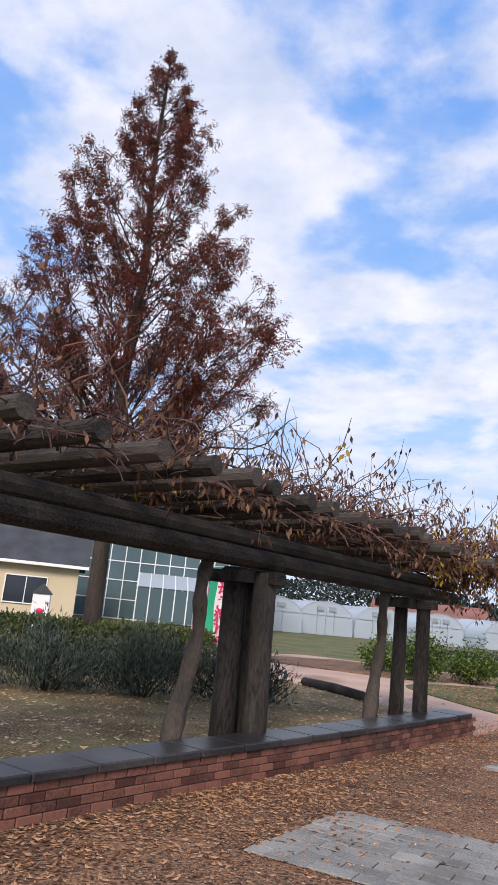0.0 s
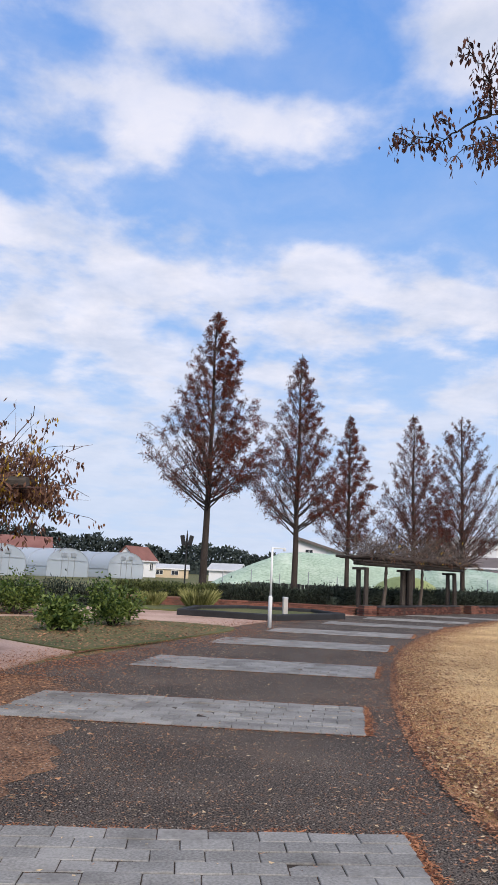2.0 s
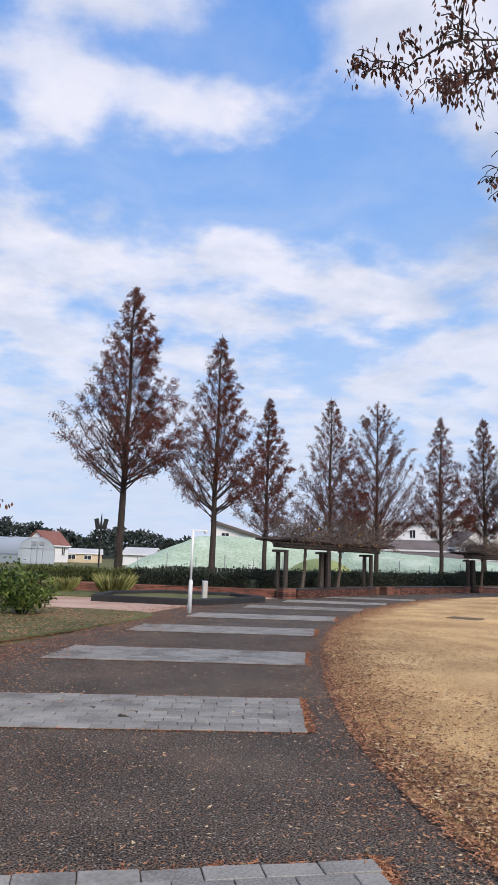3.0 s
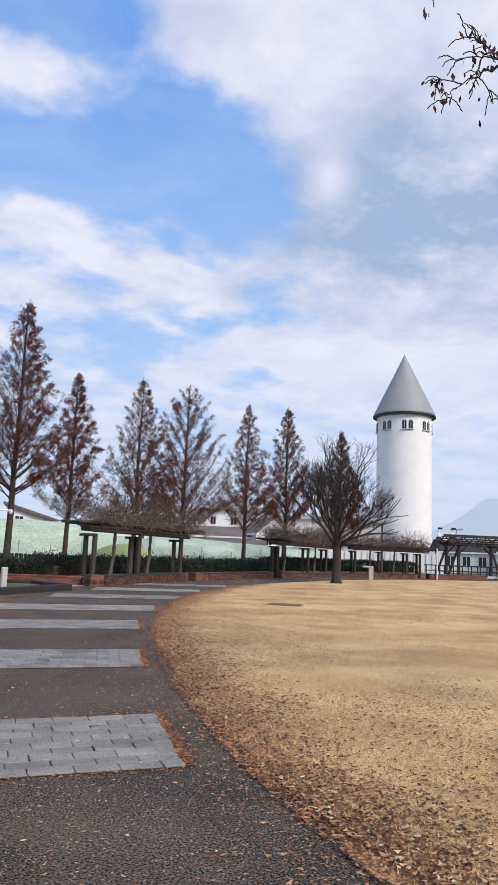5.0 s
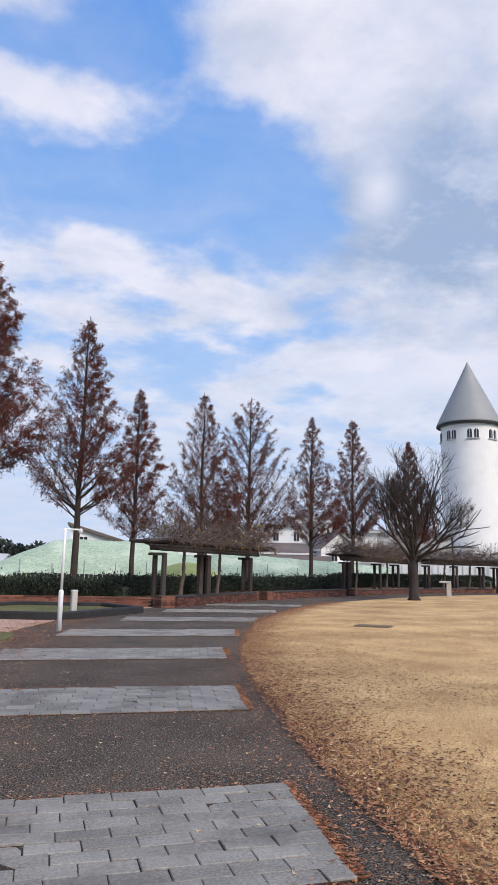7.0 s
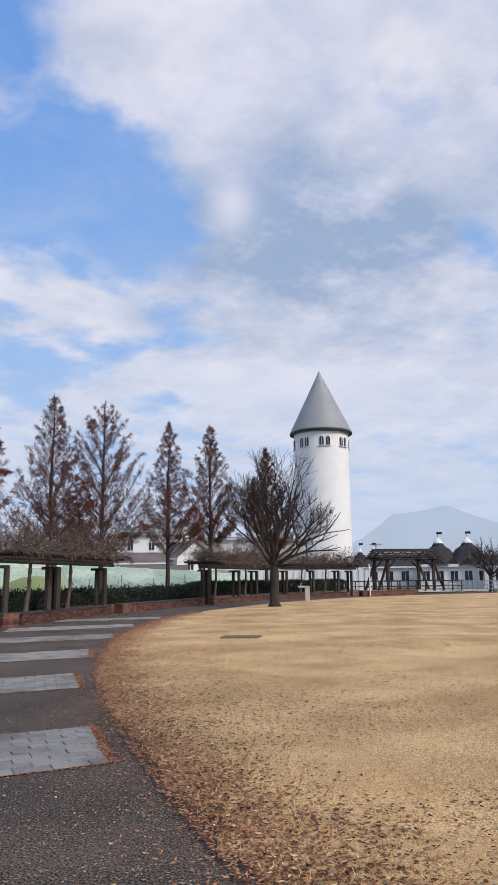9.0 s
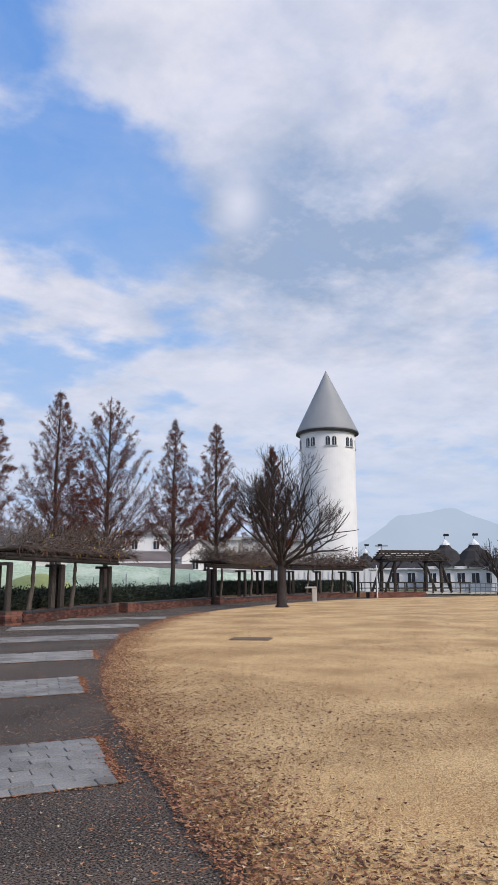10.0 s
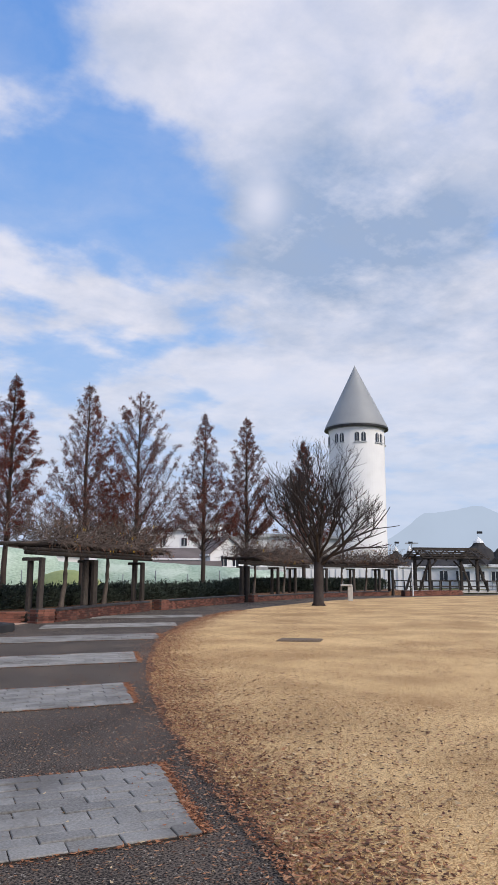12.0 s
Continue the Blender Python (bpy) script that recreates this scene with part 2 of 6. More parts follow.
BED = surf("straw-strewn soil", (0.07, 0.045, 0.022), (0.40, 0.29, 0.15), 1.2, 36, 0.95, 0.8, stain=(0.11, 0.12, 0.045), stain_scale=0.9, stain_amount=0.6, bump_dist=0.01, grit=1.4)
# Woodland green lightened towards blue: distance haze mixed into the base colour.
FOREST_HAZED = surf("far woodland", (0.018, 0.027, 0.027), (0.058, 0.073, 0.066), 0.06, 1.2, 0.95, 0.0, island=0.8)
WHITE = surf("white render", (0.75, 0.75, 0.75), (0.83, 0.83, 0.83), 0.6, 12, 0.8, 0.1, stain=(0.62, 0.62, 0.60), stain_scale=0.35, stain_amount=0.3)
CREAM = surf("cream wall", (0.50, 0.40, 0.27), (0.64, 0.53, 0.38), 0.6, 14, 0.85, 0.1)
PALEGREY = surf("grey cladding", (0.40, 0.41, 0.42), (0.55, 0.56, 0.57), 0.5, 10, 0.7, 0.1)
SLATE = surf("dark slate roof", (0.025, 0.026, 0.03), (0.075, 0.077, 0.085), 0.8, 18, 0.7, 0.4)
BLACKROOF = surf("black shingle roof", (0.016, 0.015, 0.016), (0.05, 0.047, 0.047), 0.8, 18, 0.8, 0.4)
BROWNROOF = surf("brown grey roof", (0.10, 0.082, 0.075), (0.19, 0.16, 0.15), 0.5, 14, 0.8, 0.3)
REDROOF = surf("red brown roof", (0.16, 0.065, 0.05), (0.29, 0.135, 0.11), 0.4, 14, 0.8, 0.3)
ZINC = surf("grey metal roof", (0.25, 0.26, 0.27), (0.33, 0.345, 0.355), 0.25, 9, 0.6, 0.05, metal=0.1)
NET = surf("green netting", (0.27, 0.36, 0.27), (0.46, 0.57, 0.45), 0.35, 4, 0.85, 0.8, stain=(0.56, 0.64, 0.54), stain_scale=0.3, stain_amount=0.7, bump_dist=0.1, stretch=(1, 1, 2.5), grit=0.9)
MOSS = surf("mossy bank", (0.28, 0.33, 0.13), (0.42, 0.46, 0.20), 0.35, 4, 0.9, 0.4)
METAL = surf("white painted metal", (0.66, 0.68, 0.68), (0.78, 0.79, 0.79), 3, 40, 0.45, 0.05)
STEEL = surf("galvanised steel", (0.35, 0.37, 0.39), (0.5, 0.52, 0.54), 3, 40, 0.5, 0.05, metal=0.6)
BLACKMETAL = surf("black painted metal", (0.012, 0.012, 0.013), (0.035, 0.035, 0.037), 3, 40, 0.5, 0.05)
RUBBER = surf("black edging", (0.012, 0.012, 0.013), (0.04, 0.04, 0.042), 2, 40, 0.7, 0.2)
STONECHIP = surf("mixed stone chip", (0.05, 0.043, 0.036), (0.34, 0.30, 0.25), 3, 60, 0.9, 0.0, island=1.2)
PEBBLE = surf("pale pebble concrete", (0.36, 0.34, 0.31), (0.56, 0.54, 0.50), 3, 70, 0.85, 0.4)
BROWNMETAL = surf("rusty iron grate", (0.10, 0.07, 0.05), (0.2, 0.145, 0.10), 4, 50, 0.8, 0.3)
CONCRETE = surf("stained concrete", (0.34, 0.34, 0.34), (0.56, 0.56, 0.55), 0.6, 20, 0.85, 0.2, stain=(0.2, 0.2, 0.2), stain_scale=0.5, stain_amount=0.5)
GREENCLOTH = surf("green cloth", (0.02, 0.33, 0.17), (0.04, 0.45, 0.26), 2, 40, 0.8, 0.1)
PINKCLOTH = surf("pink cloth", (0.62, 0.10, 0.20), (0.78, 0.20, 0.30), 2, 40, 0.8, 0.1)
WHITECLOTH = surf("white cloth", (0.74, 0.72, 0.72), (0.85, 0.83, 0.83), 2, 40, 0.8, 0.1)
CRIMSON = surf("crimson print", (0.55, 0.02, 0.09), (0.70, 0.05, 0.14), 2, 40, 0.8, 0.0)


def glassy(name, tint, rough, clear):
    m = bpy.data.materials.new(name)
    m.use_nodes = True
    n, l = m.node_tree.nodes, m.node_tree.links
    b = n["Principled BSDF"]
    b.inputs["Base Color"].default_value = (*tint, 1)
    b.inputs["Roughness"].default_value = rough
    see = n.new("ShaderNodeBsdfTransparent")
    see.inputs["Color"].default_value = (0.9, 0.93, 0.95, 1)
    ms = n.new("ShaderNodeMixShader")
    ms.inputs[0].default_value = clear
    l.new(b.outputs[0], ms.inputs[1])
    l.new(see.outputs[0], ms.inputs[2])
    l.new(ms.outputs[0], n["Material Output"].inputs[0])
    return m


FILM = glassy("cloudy plastic film", (0.52, 0.58, 0.64), 0.3, 0.36)
GLASS = glassy("greenish window glass", (0.10, 0.15, 0.17), 0.05, 0.25)
DARKGLASS = glassy("dark window glass", (0.03, 0.035, 0.045), 0.08, 0.0)


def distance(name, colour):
    """A far backdrop that glows, with the air's haze mixed into its colour."""
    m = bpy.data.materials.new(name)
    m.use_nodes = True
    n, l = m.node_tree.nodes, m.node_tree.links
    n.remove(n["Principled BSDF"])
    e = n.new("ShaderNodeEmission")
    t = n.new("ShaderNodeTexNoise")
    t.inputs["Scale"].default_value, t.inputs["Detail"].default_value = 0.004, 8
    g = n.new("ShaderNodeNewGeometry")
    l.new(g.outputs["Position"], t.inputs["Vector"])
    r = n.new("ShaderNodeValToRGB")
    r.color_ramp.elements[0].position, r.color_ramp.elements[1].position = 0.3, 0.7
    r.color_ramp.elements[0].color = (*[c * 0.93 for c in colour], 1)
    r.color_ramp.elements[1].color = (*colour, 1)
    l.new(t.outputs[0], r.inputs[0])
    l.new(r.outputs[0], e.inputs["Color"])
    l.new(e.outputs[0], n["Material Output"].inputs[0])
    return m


# Haze of distance is put into this glowing pale blue.
MOUNTAIN = distance("mountain with haze in colour", (0.475, 0.565, 0.71))

# ---------------------------------------------------------------- mesh tools


class Geo:
    def __init__(self):
        self.v, self.f = [], []

    def add(self, verts, faces):
        o = len(self.v)
        self.v.extend(tuple(p) for p in verts)
        self.f.extend(tuple(i + o for i in f) for f in faces)

    def box(self, c, s, rz=0.0, bevel=0.0, m=None):
        """A box of size s centred at c, turned by rz degrees, with its edges cut by bevel."""
        hx, hy, hz = (x / 2 for x in s)
        if bevel:
            b = min(bevel, hx * 0.9, hy * 0.9, hz * 0.9)
            ring = [(-hx + b, -hy), (hx - b, -hy), (hx, -hy + b), (hx, hy - b), (hx - b, hy), (-hx + b, hy), (-hx, hy - b), (-hx, -hy + b)]
            pts = [(x, y, -hz) for x, y in ring] + [(x, y, hz - b) for x, y in ring] + [(x * (1 - b / hx), y * (1 - b / hy), hz) for x, y in ring]
            faces = [tuple(range(7, -1, -1)), tuple(range(16, 24))]
            for k in (0, 8):
                faces += [(k + i, k + (i + 1) % 8, k + 8 + (i + 1) % 8, k + 8 + i) for i in range(8)]
        else:
            pts = [(x, y, z) for z in (-hz, hz) for y in (-hy, hy) for x in (-hx, hx)]
            faces = [(0, 2, 3, 1), (4, 5, 7, 6), (0, 1, 5, 4), (2, 6, 7, 3), (0, 4, 6, 2), (1, 3, 7, 5)]
        m = m or (Matrix.Translation(c) @ Matrix.Rotation(radians(rz), 4, "Z"))
        self.add([m @ Vector(p) for p in pts], faces)
        return self

    def tube(self, pts, radii, n=6, cap=True):
        """A tapered round limb through points."""
        pts = [Vector(p) for p in pts]
        verts, faces = [], []
        side = None
        for i, p in enumerate(pts):
            d = (pts[min(i + 1, len(pts) - 1)] - pts[max(i - 1, 0)])
            d = d.normalized() if d.length > 1e-9 else Vector((0, 0, 1))
            if side is None:
                side = d.orthogonal().normalized()
            side = (side - d * side.dot(d))
            side = side.normalized() if side.length > 1e-6 else d.orthogonal().normalized()
            other = d.cross(side)
            r = radii[i]
            verts += [p + (side * math.cos(2 * math.pi * k / n) + other * math.sin(2 * math.pi * k / n)) * r for k in range(n)]
        for i in range(len(pts) - 1):
            faces += [(i * n + k, i * n + (k + 1) % n, (i + 1) * n + (k + 1) % n, (i + 1) * n + k) for k in range(n)]
        if cap:
            faces += [tuple(range(n - 1, -1, -1)), tuple(range((len(pts) - 1) * n, len(pts) * n))]
        self.add(verts, faces)
        return self

    def lathe(self, profile, n=24, c=(0, 0, 0)):
        """A turned body from (radius, height) pairs."""
        verts, faces = [], []
        for r, z in profile:
            verts += [(c[0] + r * math.cos(2 * math.pi * k / n), c[1] + r * math.sin(2 * math.pi * k / n), c[2] + z) for k in range(n)]
        for i in range(len(profile) - 1):
            faces += [(i * n + k, i * n + (k + 1) % n, (i + 1) * n + (k + 1) % n, (i + 1) * n + k) for k in range(n)]
        faces += [tuple(range(n - 1, -1, -1)), tuple(range((len(profile) - 1) * n, len(profile) * n))]
        self.add(verts, faces)
        return self

    def prism(self, ring, z0, z1):
        """An upright body over a ground outline."""
        n = len(ring)
        self.add([(x, y, z0) for x, y in ring] + [(x, y, z1) for x, y in ring],
                 [tuple(range(n - 1, -1, -1)), tuple(range(n, 2 * n))] + [(i, (i + 1) % n, n + (i + 1) % n, n + i) for i in range(n)])
        return self

    def leaf(self, p, d, length, width, rng):
        """One pointed leaf, folded a little along its rib."""
        d = Vector(d)
        d = d.normalized() if d.length > 1e-6 else Vector((0, 0, -1))
        s = Vector((rng.uniform(-1, 1), rng.uniform(-1, 1), rng.uniform(-1, 1)))
        s = s - d * s.dot(d)
        s = (s.normalized() if s.length > 1e-4 else d.orthogonal().normalized()) * width * 0.5
        p = Vector(p)
        mid = p + d * length * 0.45
        self.add([p, mid + s, p + d * length, mid - s], [(0, 1, 2, 3)])


def mesh_of(name, geo, material, smooth=False):
    me = bpy.data.meshes.new(name)
    me.from_pydata([tuple(v) for v in geo.v], [], geo.f)
    me.materials.append(material)
    if smooth:
        me.polygons.foreach_set("use_smooth", [True] * len(me.polygons))
    me.update()
    return me


def part(name, geo, material, parent, label="", smooth=False):
    """One mesh under a thing or a part, given in the thing's own space."""
    ob = new(name, geo if isinstance(geo, bpy.types.Mesh) else mesh_of(name, geo, material, smooth))
    ob.parent = parent
    return tagged(ob, label)


def thing(name, m, label, category, group="", kind=""):
    ob = new(name)
    ob.matrix_world = m if isinstance(m, Matrix) else Matrix.Translation(m)
    ob.empty_display_size = 0.2
    return tagged(ob, label, category, group, kind)


def setting(name, geo, material, label, category, smooth=False):
    return tagged(new(name, mesh_of(name, geo, material, smooth)), label, category, "", "structure")


def smooth_line(pts, steps=6):
    """A flowing line through points."""
    out = []
    for i in range(len(pts) - 1):
        p0, p1, p2, p3 = (Vector(pts[min(max(j, 0), len(pts) - 1)]) for j in (i - 1, i, i + 1, i + 2))
        for k in range(steps):
            t = k / steps
            out.append(0.5 * ((2 * p1) + (p2 - p0) * t + (2 * p0 - 5 * p1 + 4 * p2 - p3) * t * t + (3 * p1 - p0 - 3 * p2 + p3) * t ** 3))
    out.append(Vector(pts[-1]))
    return out


def inside(x, y, ring):
    hit, n = False, len(ring)
    for i in range(n):
        (x0, y0), (x1, y1) = ring[i][:2], ring[(i + 1) % n][:2]
        if (y0 > y) != (y1 > y) and x < (x1 - x0) * (y - y0) / (y1 - y0) + x0:
            hit = not hit
    return hit


# ---------------------------------------------------------------- ground
LAWN_EDGE = smooth_line([(2.3, -9), (2.1, 0), (2.05, 4.4), (2.13, 6.3), (2.4, 8.15), (2.95, 10.7), (4.1, 14.9), (5.9, 19.6), (9.0, 25.7), (14.4, 33.2), (20.5, 38.6), (28.5, 44.3), (37.0, 47.6), (46.0, 48.2), (62, 47), (90, 42)], 6)
LAWN_RING = [(p.x, p.y) for p in LAWN_EDGE] + [(95, 10), (60, -12), (20, -16), (2.3, -14)]
WALL_LINE = smooth_line([(-4.25, -4.0), (-4.12, 0), (-3.80, 3.2), (-3.48, 5.6), (-2.94, 10.45)], 6)

EDGE_X, EDGE_Y = [p.x for p in LAWN_EDGE if p.y < 47], [p.y for p in LAWN_EDGE if p.y < 47]


def edge_x(y):
    """Where the lawn begins at that y."""
    return float(np.interp(y, EDGE_Y, EDGE_X))


far_ground = Geo()
rings, spokes = (0, 3, 8, 20, 50, 120, 300, 900, 3500), 48
for r in rings[1:]:
    far_ground.v += [(20 + r * math.cos(2 * math.pi * k / spokes), 20 + r * math.sin(2 * math.pi * k / spokes), -0.035) for k in range(spokes)]
far_ground.f = [tuple(range(spokes))] + [(i * spokes + k, (i + 1) * spokes + k, (i + 1) * spokes + (k + 1) % spokes, i * spokes + (k + 1) % spokes) for i in range(len(rings) - 2) for k in range(spokes)]
setting("ground", far_ground, GRASS, "short winter grass reaching to the far woods", "ground")

PATH_LEFT = smooth_line([(-4.3, -9), (-4.2, 0), (-3.6, 5), (-2.94, 10.4), (-2.0, 13.0), (-0.2, 17.5), (1.2, 22.5), (3.8, 28.0), (7.0, 31.5), (13.3, 37.4), (21.5, 44.2), (30.0, 49.3), (39.0, 51.5), (50, 52), (95, 47)], 5)
n_left = len(PATH_LEFT)
path_geo = Geo()
left_s = [PATH_LEFT[int(i * (n_left - 1) / 60)] for i in range(61)]
right_s = [LAWN_EDGE[int(i * (len(LAWN_EDGE) - 1) / 60)] for i in range(61)]
for a, b in zip(left_s, right_s):
    path_geo.v += [(a.x, a.y, 0.0), (b.x + 0.5, b.y - 0.2, 0.0)]
path_geo.f = [(2 * i, 2 * i + 1, 2 * i + 3, 2 * i + 2) for i in range(60)]
setting("road", path_geo, ASPHALT, "dark gravelly asphalt walk with brown leaf dust", "path")

lawn_geo = Geo()
rng = random.Random(5)
edge = [(p.x + noise.noise((p.x * 1.7, p.y * 1.7, 0)) * 0.16, p.y) for p in LAWN_EDGE]
fine_edge = []
for (x0, y0), (x1, y1) in zip(edge, edge[1:]):
    n = max(1, min(14, int(math.hypot(x1 - x0, y1 - y0) / 0.12)))
    for k in range(n):
        t = k / n
        x, y = x0 + (x1 - x0) * t, y0 + (y1 - y0) * t
        fine_edge.append((x + noise.noise((x * 2.3, y * 2.3, 3)) * 0.10 + noise.noise((x * 9, y * 9, 1)) * 0.05, y))
fine_edge.append(edge[-1])
for x, y in fine_edge:
    for d, z in ((0, 0.002), (0.10, 0.007), (0.6, 0.016), (4, 0.022), (12, 0.03), (30, 0.035)):
        lawn_geo.v.append((x + d * 0.95, y - d * 0.32, z))
lawn_geo.f = [(i * 6 + k, i * 6 + k + 1, (i + 1) * 6 + k + 1, (i + 1) * 6 + k) for i in range(len(fine_edge) - 1) for k in range(5)]
setting("lawn", lawn_geo, STRAW, "dry straw-coloured dormant lawn with fallen leaves", "lawn")

# pink paving beside the walk, and the planted plots within it
setting("pavement", Geo().prism([(-3.0, 10.2), (-2.6, 12.6), (-2.2, 13.8), (-0.4, 17.6), (0.9, 21.5), (3.0, 26.4), (6.6, 31.0), (3.0, 32.4), (-3, 31.5), (-4, 28.4), (-14, 27.5), (-17, 16), (-9, 11.0), (-4.2, 10.2)], -0.03, 0.006), TERRA, "pinkish weathered paving with sandy stains", "pavement")
setting("planting_plot", Geo().prism([(p.x, p.y) for p in smooth_line([(-2.3, 13.4), (-0.3, 17.2), (0.8, 20.6), (-1.8, 22.0), (-5.5, 21.2), (-6.6, 18.4), (-4.6, 15.6), (-2.3, 13.4)], 4)[:-1]], 0.0, 0.03), GRASS, "patchy grass plot strewn with dead leaves", "planting bed")
setting("planting_plot_2", Geo().prism([(-7.5, 20.5), (-5.2, 23.4), (-4.6, 26.8), (-12, 26.2), (-14.5, 20)], 0.0, 0.05), SOIL, "bare soil plot with evergreen shrubs", "planting bed")
setting("planting_plot_3", Geo().prism([(-4.5, 28.3), (0.2, 27.4), (0.9, 31.2), (-4.5, 31.4)], 0.0, 0.06), GRASS, "grassy plot with yellow grass tufts", "planting bed")
# soil behind the near wall
setting("soil_bed", Geo().prism([(-4.4, -5), (-4.25, 0), (-3.98, 3.2), (-3.7, 5.6), (-3.2, 10.3), (-5.4, 11.4), (-9.5, 14.5), (-22, 17), (-22, -5)], -0.03, 0.17), BED, "straw-strewn soil bed littered with dry leaves", "planting bed")
# raised bed behind the far walls
FAR_WALL = smooth_line([(-3.0, 32.6), (3.1, 32.3), (6.7, 31.0), (7.2, 30.8), (9.8, 33.6), (12.8, 36.5), (13.9, 37.3), (17.8, 40.6), (22.2, 43.9), (29.0, 48.4), (35.8, 51.2), (42.6, 52.2)], 5)
bed_geo = Geo().prism([(p.x, p.y + 0.35) for p in FAR_WALL] + [(50, 66), (30, 66), (8, 55), (-6, 42), (-6, 34)], -0.03, 0.30)
setting("raised_bed", bed_geo, SOIL, "raised earth bed behind the low brick wall", "planting bed")
# leaf dust along the walk's edge
drift = [(p.x + noise.noise((p.x * 2, p.y * 2, 4)) * 0.35 + noise.noise((p.x * 7, p.y * 7, 4)) * 0.12, p.y) for p in smooth_line([(-2.3, 10.3), (-1.7, 9.3), (-1.3, 7.6), (-1.1, 6.0), (-1.3, 4.6), (-1.7, 2.2), (-1.5, 0), (-1.4, -2)], 16)]
setting("leaf_drift", Geo().prism([(p.x - 0.02, p.y) for p in WALL_LINE[3:]] + drift, -0.02, 0.005), SOIL, "drift of brown leaf mould against the wall", "soil")

# ---------------------------------------------------------------- bands of pavers
BANDS = [((1.38, 4.42), -1.5), ((2.04, 8.80), 5.0), ((3.16, 12.98), 6.5), ((4.45, 17.22), 6.5), ((6.07, 21.03), 7.0), ((8.26, 25.1), 8.0), ((10.5, 28.9), 10.0), ((13.3, 32.6), 14.0)]
BAND_W, BAND_D, P_L, P_W = 3.95, 1.60, 3.95 / 13, 0.160
paver_mesh = mesh_of("paver", Geo().box((0, 0, 0), (P_L - 0.006, P_W - 0.007, 0.05), bevel=0.004), PAVER)
short_mesh = mesh_of("paver_short", Geo().box((0, 0, 0), (P_L / 2 - 0.006, P_W - 0.007, 0.05), bevel=0.004), PAVER)


def band_skew(i):
    """How much further to -x the front edge of a band lies than its back edge."""
    return min(0.32, 0.12 + 0.05 * i)


band_jobs = []
for i, ((bx, by), ang) in enumerate(BANDS):
    m = Matrix.Translation((bx, by, 0)) @ Matrix.Rotation(radians(-ang), 4, "Z")
    bed = Geo().box((-BAND_W / 2, -BAND_D / 2, -0.02), (BAND_W + 0.02, BAND_D + 0.02, 0.056))
    bed.v = [(vx + band_skew(i) * vy / BAND_D, vy, vz) for vx, vy, vz in bed.v]
    ob = setting("paver_band_%d" % (i + 1), bed, JOINT, "band of grey rectangular pavers set into asphalt", "paving")
    ob.matrix_world = m
    band_jobs.append((ob, i))


def lay_pavers(ob, i):
    rng = random.Random(40 + i)
    joined = Geo()
    for r in range(10):
        x = -BAND_W
        first = (r % 2 == 0)
        while x < -0.02:
            l = P_L / 2 if first else min(P_L, -x)
            first = False
            if -x < 0.04:
                break
            short = l < P_L * 0.8
            l = P_L / 2 if short else P_L
            c = (x + l / 2 - band_skew(i) * (1 - (r + 0.5) / 10), -BAND_D + (r + 0.5) * P_W, -0.009 + rng.uniform(-0.005, 0.005))
            if i < 4:
                p = new("paver", short_mesh if short else paver_mesh)
                p.parent = ob
                p.matrix_local = Matrix.Translation(c) @ Euler((rng.gauss(0, 0.022), rng.gauss(0, 0.014), rng.gauss(0, 0.012))).to_matrix().to_4x4()
            else:
                joined.box(c, (l - 0.008, P_W - 0.008, 0.05))
            x += l
    if i >= 4:
        tagged(part("pavers", joined, PAVER, ob), kind="stuff")


# ---------------------------------------------------------------- brick walls
brick_mesh = mesh_of("brick", Geo().box((0, 0, 0), (0.21, 0.1, 0.06), bevel=0.005), BRICK)
wall_jobs = []


def along(line, gap):
    """Stations at even steps along a line: place, heading in degrees, distance."""
    line = [Vector((p[0], p[1], 0)) for p in line]
    out, done, want = [], 0.0, gap / 2
    for a, b in zip(line, line[1:]):
        seg = (b - a).length
        while want <= done + seg:
            p = a.lerp(b, (want - done) / max(seg, 1e-6))
            out.append((p, math.degrees(math.atan2(b.y - a.y, b.x - a.x)), want))
            want += gap
        done += seg
    return out


def low_wall(name, line, courses, cap_w, cap_t, label, cap=COPING, singles=True, cap_len=0.6, thick=0.4):
    """A low wall whose outer face follows the line: mortar core, brick courses, coping slabs. Its back lies to the left of the line."""
    core = Geo()
    h = courses * 0.07
    st = along(line, 0.25)
    rows = []
    for p, a, _ in st:
        nx, ny = -math.sin(radians(a)), math.cos(radians(a))
        rows += [(p.x + nx * 0.012, p.y + ny * 0.012, -0.03), (p.x + nx * 0.012, p.y + ny * 0.012, h), (p.x + nx * thick, p.y + ny * thick, h), (p.x + nx * thick, p.y + ny * thick, -0.03)]
    k = len(st)
    core.add(rows, [(i * 4 + j, (i + 1) * 4 + j, (i + 1) * 4 + (j + 1) % 4, i * 4 + (j + 1) % 4) for i in range(k - 1) for j in range(4)] + [(0, 1, 2, 3), tuple((k - 1) * 4 + j for j in (3, 2, 1, 0))])
    ob = setting(name, core, MORTAR, label, "brick wall")
    wall_jobs.append((ob, line, courses, singles))
    rng = random.Random(len(line))
    for p, a, d in along(line, cap_len):
        nx, ny = -math.sin(radians(a)), math.cos(radians(a))
        c = (p.x + nx * (cap_w / 2 - 0.03), p.y + ny * (cap_w / 2 - 0.03), h + cap_t / 2 + 0.002 + rng.uniform(0, 0.003))
        part("coping_slab", Geo().box(c, (cap_len - 0.008, cap_w, cap_t), a, bevel=0.012), cap, ob, "dark worn coping slab" if cap is COPING else "")
    return ob


